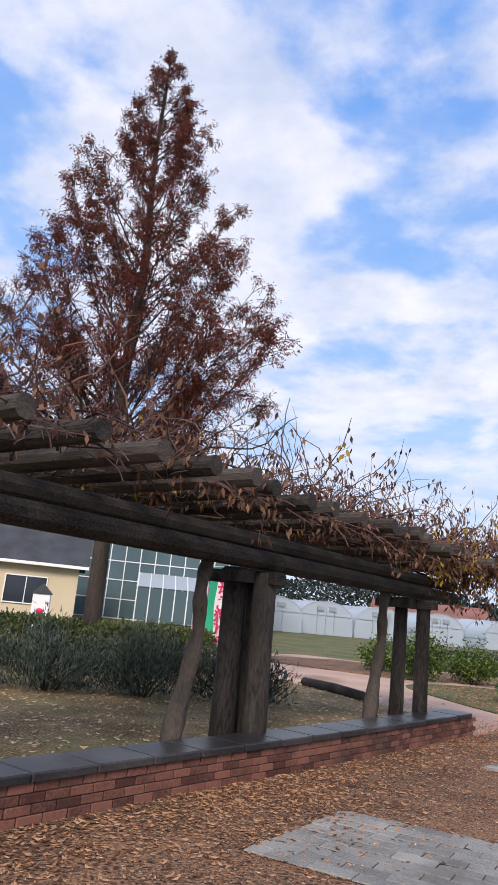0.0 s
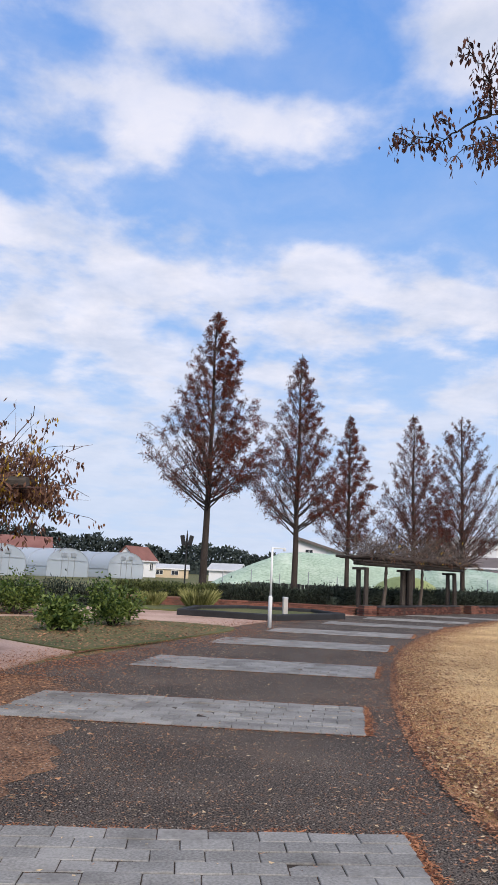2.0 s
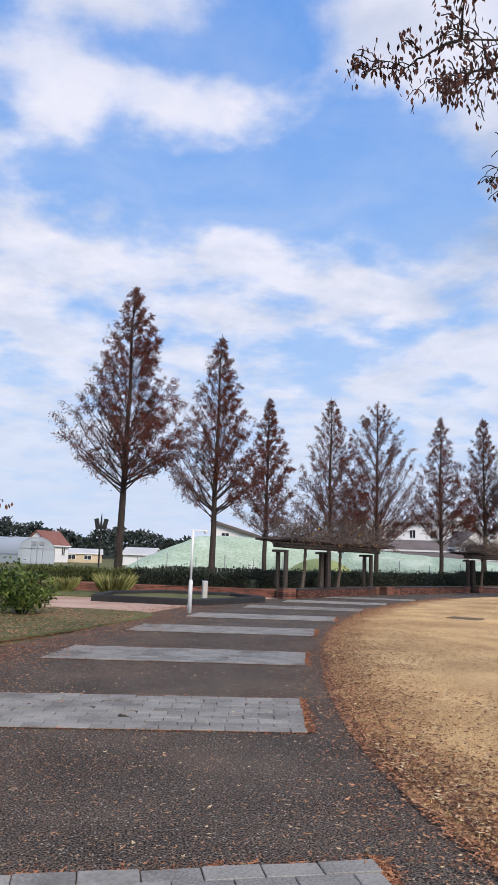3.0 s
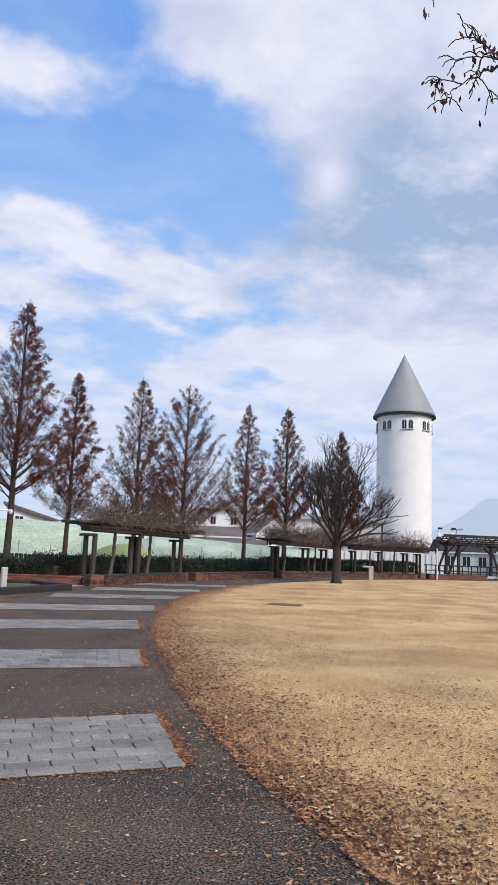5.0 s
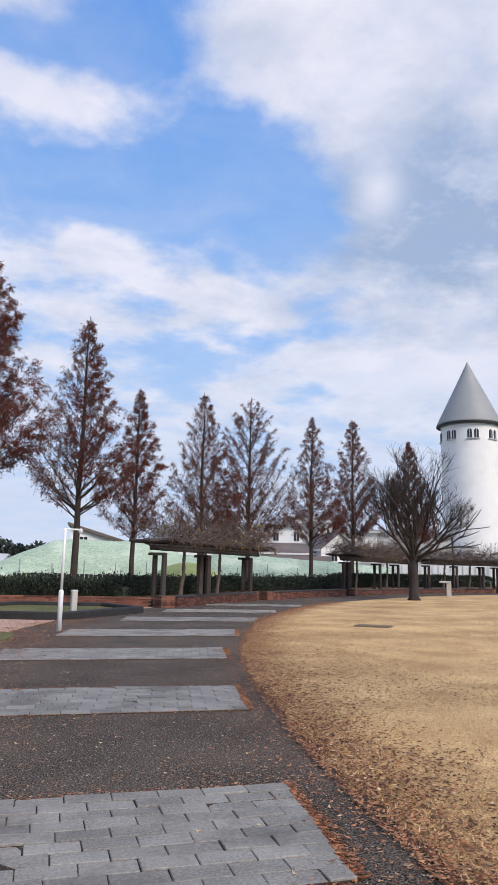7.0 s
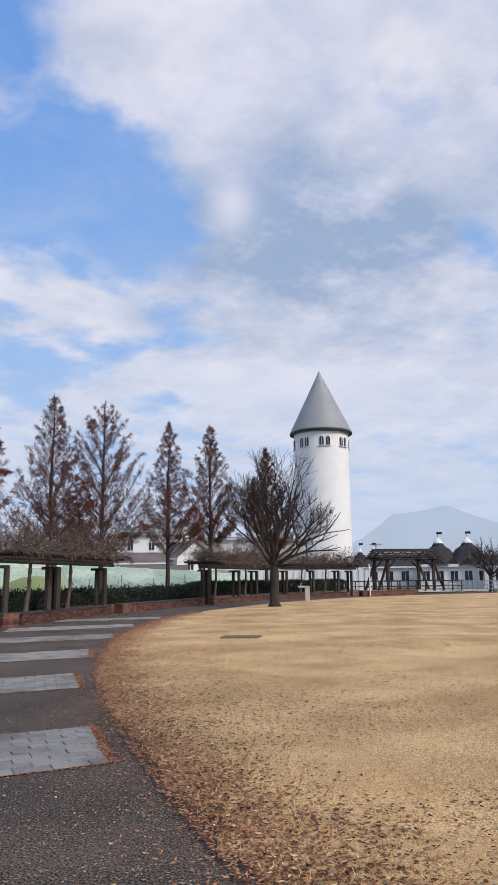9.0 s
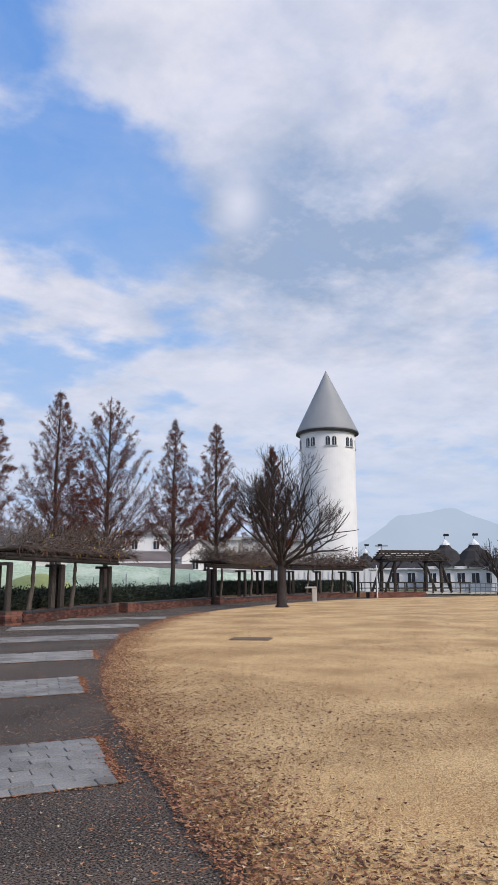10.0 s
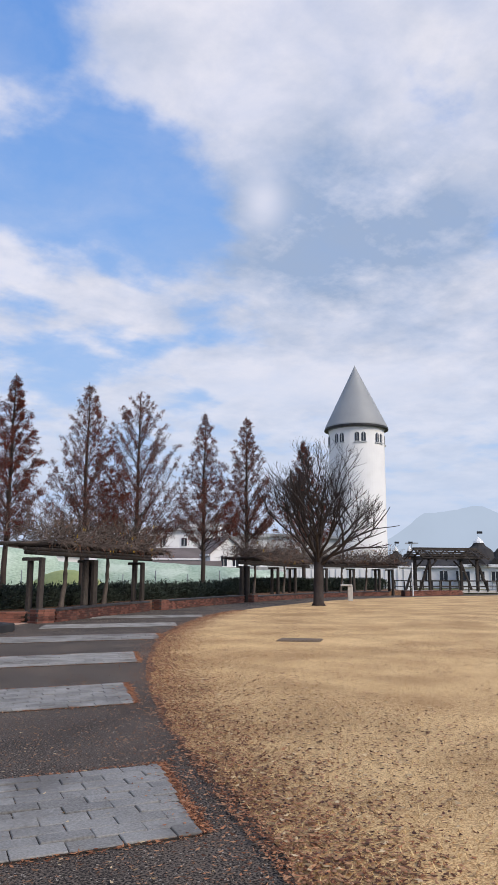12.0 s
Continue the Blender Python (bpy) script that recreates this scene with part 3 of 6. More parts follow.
def lay_bricks(ob, line, courses, singles):
    rng = random.Random(courses * 7 + len(line))
    joined = Geo()
    for r in range(courses):
        for p, a, d in along(line, 0.22):
            q = p + Vector((math.cos(radians(a)), math.sin(radians(a)), 0)) * (0.11 if r % 2 else 0.0)
            c = (q.x - math.sin(radians(a)) * 0.045, q.y + math.cos(radians(a)) * 0.045, 0.005 + r * 0.07 + 0.03)
            if singles:
                b = new("brick", brick_mesh)
                b.parent = ob
                b.matrix_world = pose(*c, 0, 0, a + rng.gauss(0, 0.4)) @ Matrix.Translation((0, rng.gauss(0, 0.002), 0))
            else:
                joined.box(c, (0.21, 0.1, 0.06), a)
    if not singles:
        tagged(part("bricks", joined, BRICK, ob), kind="stuff")


low_wall("wall_near", WALL_LINE, 4, 0.46, 0.06, "low red brick seat wall with dark stone coping", thick=0.42)
low_wall("wall_far_1", [(-3.0, 32.6), (3.1, 32.2), (6.2, 30.9)], 4, 0.4, 0.05, "long low red brick wall round the planting", BRICK, False)
low_wall("wall_far_2", [(7.2, 30.7), (9.8, 33.5), (12.8, 36.4)], 5, 0.45, 0.06, "low red brick seat wall with dark coping", COPING, False)
low_wall("wall_far_3", [(13.9, 37.2), (17.8, 40.5), (21.2, 43.2)], 5, 0.45, 0.06, "low red brick seat wall with dark coping", COPING, False)
low_wall("wall_far_4", [(22.4, 43.9), (29.0, 48.3), (35.8, 51.1), (39.0, 51.6)], 4, 0.45, 0.06, "low red brick seat wall with dark coping", COPING, False)
low_wall("wall_far_5", [(39.2, 49.6), (45.1, 49.8)], 5, 0.5, 0.05, "low red brick seat wall beside the timber bridge", BRICK, False)


def brick_pier(x, y, a):
    t = thing("brick_pier", pose(x, y, 0, 0, 0, a), "short red brick pier at the end of a wall", "brick pier", "piers of the far walls")
    part("core", Geo().box((0, 0, 0.2), (0.66, 0.44, 0.46)), MORTAR, t)
    for r in range(6):
        g = Geo()
        for k in range(3):
            g.box(((k - 1) * 0.22 + (0.02 if r % 2 else -0.02), -0.19, 0.035 + r * 0.07), (0.21, 0.1, 0.06), bevel=0.004)
            g.box(((k - 1) * 0.22 + (0.02 if r % 2 else -0.02), 0.19, 0.035 + r * 0.07), (0.21, 0.1, 0.06), bevel=0.004)
        for s in (-1, 1):
            g.box((s * 0.29, 0, 0.035 + r * 0.07), (0.1, 0.27, 0.06), bevel=0.004)
        part("brick_course", g, BRICK, t)


for x, y, a in ((6.75, 30.65, 25), (13.55, 37.15, 38), (21.9, 43.5, 38), (39.0, 49.6, 0)):
    brick_pier(x, y, a)

# ---------------------------------------------------------------- plants


def conifer(x, y, height, spread, bare, seed, dense=1.0, rust=0.5, side=0.0, label="", lean=0.0, blades=1.0, taper=0.84):
    """A narrow deciduous conifer in late autumn: a straight trunk, rising limbs, drooping sprays, partly shed."""
    rng = random.Random(seed)
    t = thing("dawn_redwood", (x, y, 0), label or "tall conical redwood, rust-brown and half bare", "tree", "row of redwoods")
    trunk = Geo()
    steps = 14
    base_r = height * 0.0125
    line = [Vector((noise.noise((seed, k * 0.3, 0)) * 0.12 + lean * k / steps, noise.noise((seed, k * 0.3, 9)) * 0.12, height * k / steps)) for k in range(steps + 1)]
    trunk.tube(line, [base_r * (1.5 if k == 0 else 1.0) * (1 - k / steps) ** 0.85 + 0.012 for k in range(steps + 1)], 9)
    part("trunk", trunk, BARK, t, "straight grey-brown trunk", True)
    limbs, twigs, needles, faded = Geo(), Geo(), Geo(), Geo()
    count = int(height * 8.0)
    small = 1.0 if blades < 1.4 else 0.55

    def at(pts, u):
        u = min(max(u, 0.0), 0.999) * (len(pts) - 1)
        return pts[int(u)].lerp(pts[int(u) + 1], u - int(u))

    def foliage(p, q, full):
        """Hanging feathery sprays along one twig."""
        bunch = rng.randint(8, 14) if full else (rng.randint(2, 6) if rng.random() < 0.75 else 0)
        g = needles if full or rng.random() < 0.25 else faded
        for _ in range(int(bunch * blades)):
            c = p.lerp(q, rng.uniform(0.15, 1.1))
            w = Vector((rng.uniform(-1, 1), rng.uniform(-1, 1), rng.uniform(-1.7, 0.2)))
            g.leaf(c + w * 0.05, w, rng.uniform(0.09, 0.22) * small, rng.uniform(0.025, 0.05) * small, rng)

    for k in range(count):
        v = ((k + rng.random()) / count) ** 0.95
        tip_z = height * (bare + 0.13 + (0.985 - bare - 0.13) * v)
        az = k * 2.399 + rng.uniform(-0.5, 0.5)
        reach = spread * 1.12 * ((1 - v) ** taper) * (0.72 + 0.28 * min(1, v * 8)) * (rng.uniform(0.86, 1.05) if rng.random() < 0.7 else rng.uniform(0.5, 0.86)) + 0.05
        rise = 0.62 + 0.70 * min(1.0, v * 2.2) + rng.uniform(-0.12, 0.2)
        out = Vector((math.cos(az), math.sin(az), 0))
        z = max(height * bare * rng.uniform(0.96, 1.12), tip_z - reach * rise)
        climb = tip_z - z
        start = Vector((lean * z / height, 0, z))
        pts = []
        for j in range(7):
            u = j / 6
            pts.append(start + out * reach * u + Vector((0, 0, climb * (0.72 * u + 0.28 * u * u))) + Vector((rng.uniform(-1, 1), rng.uniform(-1, 1), rng.uniform(-1, 1))) * 0.03 * reach * u)
        r0 = 0.010 + 0.034 * reach / spread * (height / 15)
        limbs.tube(pts, [max(0.007, r0 * (1 - 0.9 * j / 6)) for j in range(7)], 5, False)
        facing = math.cos(az - side)
        clump = noise.noise((math.cos(az) * 1.3 + seed * 7.3, math.sin(az) * 1.3, tip_z * 0.45))
        keep = rust + 0.42 * facing + 0.75 * clump - 0.25 * max(0, 0.12 - v) * 8
        for _ in range(int(reach * 5.6 * dense) + 4):
            u = 0.22 + 0.80 * rng.random() ** 0.75
            p = at(pts, u)
            along_d = (at(pts, u + 0.1) - at(pts, u - 0.1)).normalized()
            d = (along_d * 0.75 + Vector((rng.uniform(-1, 1), rng.uniform(-1, 1), rng.uniform(-0.5, 0.9))) * 0.75).normalized()
            l = rng.uniform(0.35, 1.0) * (0.22 + 0.78 * (1 - v)) * (1.1 - 0.45 * u) * spread / 3.0
            mid = p + d * l * 0.5 + Vector((0, 0, 0.03 * l))
            q = p + d * l + Vector((0, 0, -0.05 * l))
            twigs.tube([p, mid, q], [0.011, 0.008, 0.005], 3, False)
            full = rng.random() < keep * 1.35 * (u - 0.12)
            for _ in range(rng.randint(2, 4)):
                a = p.lerp(q, rng.uniform(0.25, 1.0))
                h = (d * 0.6 + Vector((rng.uniform(-1, 1), rng.uniform(-1, 1), rng.uniform(-1.0, 0.6)))).normalized()
                b = a + h * rng.uniform(0.15, 0.42) * (0.35 + 0.65 * (1 - v))
                twigs.tube([a, b], [0.007, 0.004], 3, False)
                foliage(a, b, full)
    tagged(part("limbs", limbs, DARKBARK, t, "thin rising limbs"), kind="stuff")
    tagged(part("twigs", twigs, TWIG, t), kind="stuff")
    if needles.v:
        part("crown", needles, RUST, t, "rust-brown feathery needles")
    if faded.v:
        part("faded_sprays", faded, DUSK, t, "sparse faded sprays")
    return t


def bare_tree(x, y, height, spread, seed, name, label, fork=0.28, leafy=0.0, trunk_r=None, leaves=OAKLEAF, levels=5):
    """A spreading broadleaf in winter: trunk, forked limbs, fine twigs, some leaves that hang on."""
    rng = random.Random(seed)
    t = thing(name, (x, y, 0), label, "tree")
    trunk, limbs, twigs, leaf = Geo(), Geo(), Geo(), Geo()
    trunk_r = trunk_r or height * 0.028
    top = Vector((0.05, 0.03, height * fork))
    trunk.tube([(0, 0, -0.05), (0.0, 0, 0.18), (0.02, 0.02, height * fork * 0.5), top], [trunk_r * 1.7, trunk_r * 1.08, trunk_r * 0.95, trunk_r * 0.9], 10)

    def grow(p, d, length, r, level):
        pts, q, h = [p], p, d
        for _ in range(4):
            h = (h + Vector((rng.uniform(-1, 1), rng.uniform(-1, 1), rng.uniform(-0.6, 0.7))) * 0.15).normalized()
            q = q + h * length / 4
            pts.append(q)
        (limbs if level < 2 else twigs).tube(pts, [max(0.0055, r * (1 - 0.11 * k)) for k in range(5)], 6 if level < 2 else 3, False)
        beyond = (q.x ** 2 + q.y ** 2) / spread ** 2 + ((q.z - 0.56 * height) / (0.46 * height)) ** 2
        if level >= levels or (level > 1 and beyond > 1.0):
            if rng.random() < leafy:
                for _ in range(rng.randint(2, 7)):
                    leaf.leaf(pts[rng.randint(1, 4)], (rng.uniform(-0.6, 0.6), rng.uniform(-0.6, 0.6), -1), rng.uniform(0.08, 0.13), rng.uniform(0.03, 0.055), rng)
            return
        for k in range(3 if level < 4 else 2):
            side = Vector((rng.uniform(-1, 1), rng.uniform(-1, 1), rng.uniform(-0.25, 0.8)))
            grow(pts[rng.choice((2, 3, 4, 4))], (h * 0.95 + side * 0.68).normalized(), length * rng.uniform(0.60, 0.84), r * 0.60, level + 1)

    for k in range(12):
        az = k * 2.399 + rng.uniform(-0.4, 0.4)
        el = radians(24 + 52 * ((k * 0.618) % 1.0))
        d = Vector((math.cos(az) * math.cos(el), math.sin(az) * math.cos(el), math.sin(el)))
        grow(top + Vector((0, 0, -0.02 * k * height * fork)), d, spread * 0.46 * rng.uniform(0.85, 1.15) * (1.0 + 0.30 * math.sin(el)), trunk_r * 0.40, 0)
    part("trunk", trunk, DARKBARK, t, "dark straight trunk", True)
    tagged(part("limbs", limbs, DARKBARK, t, "dark forked limbs"), kind="stuff")
    tagged(part("twigs", twigs, DARKBARK, t, "fine bare twigs"), kind="stuff")
    if leaf.v:
        part("leaves", leaf, leaves, t, "a few withered leaves")
    return t


def shrub(x, y, w, h, seed, material, name="shrub", label="", base_z=0.0, leaf_l=0.09, leaf_w=0.035, count=1400, stems=6, upright=0.3, category="shrub", group=""):
    """A loose bush: stems that fan out, and leaves gathered in uneven clumps."""
    rng = random.Random(seed)
    t = thing(name, (x, y, base_z), label, category, group)
    wood, crown = Geo(), Geo()
    tips = []
    for k in range(stems * 4):
        az, rad = rng.uniform(0, 6.283), w * 0.5 * math.sqrt(rng.random())
        top = Vector((math.cos(az) * rad, math.sin(az) * rad, h * (1 - 0.55 * (rad / (w * 0.5)) ** 2) * rng.uniform(0.62, 1.02)))
        if k < stems * 2:
            wood.tube([(top.x * 0.12, top.y * 0.12, -0.04), (top.x * 0.5, top.y * 0.5, top.z * 0.45), top], [0.018, 0.013, 0.005], 4, False)
        tips.append(top)
    for _ in range(count):
        tip = rng.choice(tips)
        s = rng.uniform(0.30, 1.0)
        p = Vector((tip.x * s ** 0.6, tip.y * s ** 0.6, max(0.06, tip.z * s))) + Vector((rng.gauss(0, 1), rng.gauss(0, 1), rng.gauss(0, 1))) * 0.07 * w
        p.z = max(0.05, p.z)
        d = Vector((p.x / w + rng.uniform(-0.8, 0.8), p.y / w + rng.uniform(-0.8, 0.8), upright + rng.uniform(-0.7, 0.7)))
        crown.leaf(p, d, leaf_l * rng.uniform(0.7, 1.3), leaf_w * rng.uniform(0.7, 1.3), rng)
    part("stems", wood, DARKBARK, t)
    part("crown", crown, material, t)
    return t


def hedge_row(line, w, h, material, name, label, base_z, seed, per_m=420, wild=0.12, leaf_l=0.10, leaf_w=0.045, category="hedge"):
    """A row of evergreen shrubs grown together; uncountable leaves round a dark twiggy heart."""
    rng = random.Random(seed)
    t = thing(name, (line[0][0], line[0][1], base_z), label, category)
    heart, crown = Geo(), Geo()
    o = Vector((line[0][0], line[0][1], 0))
    for p, a, d in along(line, 0.5):
        hh = h * (1 + wild * 1.6 * noise.noise((d * 0.7, seed, 0)))
        q = p - o
        nx, ny = -math.sin(radians(a)), math.cos(radians(a))
        heart.box((q.x, q.y, hh * 0.30), (0.5, w * 0.40, hh * 0.56), a + 20 * noise.noise((d, seed, 2)), 0.1)
        for _ in range(int(per_m * 0.5)):
            u, v = rng.uniform(-0.5, 0.5), rng.uniform(0, 1)
            ang = math.pi * v
            rr = 1 + rng.gauss(0, wild) + 0.25 * wild * 4 * noise.noise((d * 2 + u * 2, v * 4, seed))
            cx, cz = math.cos(ang) * w * 0.5 * rr, max(0.04, (math.sin(ang) ** 0.55) * hh * rr * rng.choice((1, 1, 1, rng.random())))
            pos = Vector((q.x + math.cos(radians(a)) * u * 0.55 + nx * cx, q.y + math.sin(radians(a)) * u * 0.55 + ny * cx, cz))
            crown.leaf(pos, (nx * cx + rng.uniform(-0.5, 0.5), ny * cx + rng.uniform(-0.5, 0.5), 0.4 + rng.uniform(-0.5, 0.9)), leaf_l * rng.uniform(0.6, 1.4), leaf_w * rng.uniform(0.7, 1.3), rng)
    tagged(part("heart", heart, SHRUB, t), kind="stuff")
    part("crown", crown, material, t)
    return t


def tuft(x, y, w, h, seed):
    rng = random.Random(seed)
    t = thing("grass_tuft", (x, y, 0.05), "tall yellow-green ornamental grass tuft", "ornamental grass", "grass tufts")
    g = Geo()
    for _ in range(900):
        az, r = rng.uniform(0, 6.283), w * 0.28 * math.sqrt(rng.random())
        b = Vector((math.cos(az) * r, math.sin(az) * r, 0))
        l = h * rng.uniform(0.6, 1.1)
        tip = b + Vector((math.cos(az) * l * rng.uniform(0.1, 0.75), math.sin(az) * l * rng.uniform(0.1, 0.75), l * rng.uniform(0.6, 1.0)))
        s = Vector((-math.sin(az), math.cos(az), 0)) * 0.008
        mid = b.lerp(tip, 0.6) + Vector((0, 0, 0.1 * l))
        g.add([b - s, b + s, mid + s, tip, mid - s], [(0, 1, 2, 3, 4)])
    tagged(part("blades", g, REED, t), kind="stuff")


# the row of redwoods and the one behind the near pergola
conifer(-10.85, 10.1, 15.5, 3.95, 0.20, 11, 1.7, 0.60, -0.6, "tall dense redwood, deep rust-brown, behind the pergola", blades=2.4, taper=0.95)
conifer(-0.31, 36.9, 15.5, 3.3, 0.29, 21, 1.3, 0.20, -0.2, "tall conical redwood, rust-brown on one flank")
conifer(5.13, 43.9, 15.5, 3.0, 0.24, 22, 1.25, 0.16, -0.3, "slender conical redwood with rust-brown flank")
conifer(8.98, 47.4, 12.5, 2.2, 0.20, 23, 1.2, 0.18, -0.3, "narrow young redwood with rust-brown flank")
conifer(14.77, 52.5, 14.0, 3.1, 0.20, 24, 1.2, -0.14, -0.2, "pale nearly bare redwood with upswept limbs")
conifer(19.5, 55.5, 14.8, 4.0, 0.18, 25, 1.25, -0.05, 2.6, "broad nearly bare redwood with a rust patch", taper=0.52)
conifer(26.4, 58.8, 14.6, 2.9, 0.20, 26, 1.2, 0.08, -0.2, "slender half-bare redwood above the hedge")
conifer(31.0, 60.0, 15.0, 3.0, 0.22, 27, 1.3, 0.14, 0.6, "dusky brown half-bare redwood above the hedge")
conifer(37.2, 60.6, 13.6, 2.6, 0.22, 28, 1.4, 0.5, 0.2, "dusky brown redwood behind the bare tree")
bare_tree(22.3, 37.6, 8.4, 3.35, 34, "spreading_tree", "bare spreading tree with vase-shaped dark limbs", 0.29, 0.03, 0.25, levels=6)
bare_tree(57.6, 52.5, 5.8, 2.4, 33, "spreading_tree", "small bare tree beside the bridge railing", 0.27, 0.0, 0.2, levels=4)

# ---------------------------------------------------------------- pergolas


def wander(rng, p, d, n, step, curl, pull=0.0):
    pts, h = [Vector(p)], Vector(d).normalized()
    for _ in range(n):
        h = (h + Vector((rng.gauss(0, 1), rng.gauss(0, 1), rng.gauss(0, 0.8) + pull)) * curl).normalized()
        pts.append(pts[-1] + h * step)
    return pts


def pergola(origin, heading, length, groups, seed, label, depth=2.4, near=False, rafter_gap=0.62):
    """A timber pergola. Its own x runs along the front, y goes back; front posts stand at y = 0."""
    rng = random.Random(seed)
    t = thing("pergola", pose(*origin, 0, 0, heading), label, "pergola", "log pergolas")
    for x, number in groups:
        for k in range(number):
            if number > 2:
                px, py, r = x + (0.0, 0.17, -0.14)[k % 3], (0.0, 0.24, 0.30)[k % 3], 0.135
            else:
                px, py, r = x + 0.12 * k, 0.44 * k, 0.11
            lean = rng.uniform(-0.03, 0.03)
            g = Geo().tube([(px, py, -0.35), (px + lean * 0.3, py, 0.5), (px + lean, py, 1.2), (px + lean * 1.2, py, 1.80)], [r * 1.12, r, r * 0.97, r * 0.96], 12 if near else 7)
            part("post", g, TIMBER, t, smooth=near)
        g2 = Geo().box((x, 0.3, 1.755), (0.22, 1.0, 0.14) if near else (0.15, 0.75, 0.11), 0, 0.03)
        part("bearer", g2, LOG, t)
        if near:
            part("saddle", Geo().box((x + 0.05, 0.2, 1.76), (0.95, 0.26, 0.15), 0, 0.03), TIMBER, t)
    begin = -0.7 if near else -0.15
    slim = 1.0 if near else 0.72
    for row_y, z in ((0.03, 1.94), (0.5, 1.97)):
        g = Geo().tube([(begin, row_y, z), (length * 0.35, row_y + 0.02, z + 0.01), (length * 0.7, row_y - 0.02, z + 0.005), (length + 0.5, row_y, z)], [0.095 * slim, 0.105 * slim, 0.10 * slim, 0.095 * slim], 9)
        part("beam", g, LOG, t)
    for row_y, z in ((0.12, 2.14), (0.55, 2.16), (depth * 0.95, 2.30)):
        g = Geo().tube([(begin, row_y, z), (length * 0.5, row_y + 0.03, z + 0.01), (length + 0.65, row_y, z)], [0.085 * slim, 0.095 * slim, 0.088 * slim], 8)
        g.v = [(vx, vy, vz - (0 if near else 0.07)) for vx, vy, vz in g.v]
        part("purlin", g, LOG, t)
    x = begin + 0.1
    while x < length + 0.6:
        out = rng.uniform(0.80, 1.05) if near else rng.uniform(0.35, 0.55)
        z = 2.36 + (0.10 if near else -0.14) + rng.uniform(-0.015, 0.05)
        g = Geo().tube([(x + rng.uniform(-0.05, 0.05), -out, z), (x, depth * 0.4, z - 0.02), (x + rng.uniform(-0.05, 0.05), depth + 0.2, z)], [0.085 * slim, 0.10 * slim, 0.09 * slim], 9)
        part("rafter", g, LOG, t)
        x += rafter_gap
    return t


def climber(origin, heading, length, seed, stems, shoots, leaf_count, tall, label, depth=2.2, gold=0.2, size=1.0, droop=0, drape=0.12):
    """The woody climber on a pergola: twisted stems, a mat of bare shoots on top, and the last leaves."""
    rng = random.Random(seed)
    t = thing("climbing_vine", pose(*origin, 0, 0, heading), label, "climbing vine", "vines on the pergolas")
    for sx, sy in stems:
        pts = [(sx - 0.18, sy, -0.4), (sx - 0.12, sy, 0.1), (sx + 0.05, sy + 0.03, 0.65), (sx + 0.13, sy, 1.15), (sx + 0.05, sy - 0.04, 1.55), (sx + 0.16, sy, 1.85), (sx + 0.32, sy + 0.1, 2.25)]
        line = smooth_line(pts, 3)
        part("stem", Geo().tube(line, [0.125 - 0.055 * min(1, i / 9) + 0.012 * math.sin(i * 1.9) for i in range(len(line))], 9), VINE, t, "thick twisted pale stem", True)
    mat, leafy, gold_leafy = Geo(), Geo(), Geo()
    ends = []
    for k in range(shoots):
        x = rng.uniform(-0.5, length + 0.7)
        y = rng.uniform(-0.5, depth)
        hump = min(1.0, 0.5 + 0.07 * max(0, x)) * (0.55 + 0.45 * noise.noise((x * 0.6, y * 0.6, seed)) + (0.3 if rng.random() < 0.15 else 0))
        kind = rng.random()
        if kind < 0.55:
            pts = wander(rng, (x, y, 2.42 + rng.uniform(0, 0.3) * tall), (rng.uniform(-1, 1), rng.uniform(-1, 1), 0.25), 9, 0.16, 0.42)
            pts = [Vector((p.x, p.y, max(p.z, 2.40))) for p in pts]
            r = rng.uniform(0.006, 0.016)
        elif kind < 1 - drape:
            pts = wander(rng, (x, y, 2.42), (rng.uniform(-0.7, 0.7), rng.uniform(-0.8, 0.4), 1.0), 8, 0.13 * tall * hump * 1.5, 0.22, -0.22)
            r = rng.uniform(0.005, 0.010)
        else:
            pts = wander(rng, (x, -0.45, 2.44), (rng.uniform(-0.5, 0.5), -0.6, 0.15), 6, 0.10 if drape < 0.2 else rng.uniform(0.07, 0.13), 0.25, -0.5)
            r = rng.uniform(0.006, 0.012)
        r *= size
        mat.tube(pts, [r * (1 - 0.08 * i) for i in range(len(pts))], 3, False)
        ends.append(pts)
    for k in range(droop):
        pts = wander(rng, (length + rng.uniform(-1.2, 0.1), rng.uniform(-0.5, 0.7), 2.35 + rng.uniform(-0.1, 0.25)), (rng.uniform(-0.1, 0.6), -1.0, rng.uniform(-0.1, 0.35)), 9, rng.uniform(0.10, 0.19), 0.24, -0.12)
        mat.tube(pts, [0.011 * (1 - 0.08 * i) for i in range(len(pts))], 3, False)
        ends += [pts[2:]] * 5
    for _ in range(leaf_count):
        pts = rng.choice(ends)
        p = pts[rng.randint(len(pts) // 3, len(pts) - 1)]
        patch = noise.noise((p.x * 0.7, p.y * 0.7, seed + 4))
        if (patch < -0.1 or p.x < 3.0) and rng.random() < 0.65:
            continue
        g = gold_leafy if rng.random() < gold + patch * 0.4 else leafy
        for _ in range(rng.randint(2, 5)):
            g.leaf(p + Vector((rng.gauss(0, 0.05), rng.gauss(0, 0.05), rng.gauss(0, 0.04))), (rng.uniform(-0.7, 0.7), rng.uniform(-0.7, 0.7), -1), rng.uniform(0.06, 0.12) * size, rng.uniform(0.025, 0.045) * size, rng)
    tagged(part("shoots", mat, TWIG if size < 1.2 else GREYTWIG, t, "tangled bare shoots"), kind="stuff")
    if leafy.v:
        part("leaves", leafy, VINELEAF, t, "curled brown leaves")
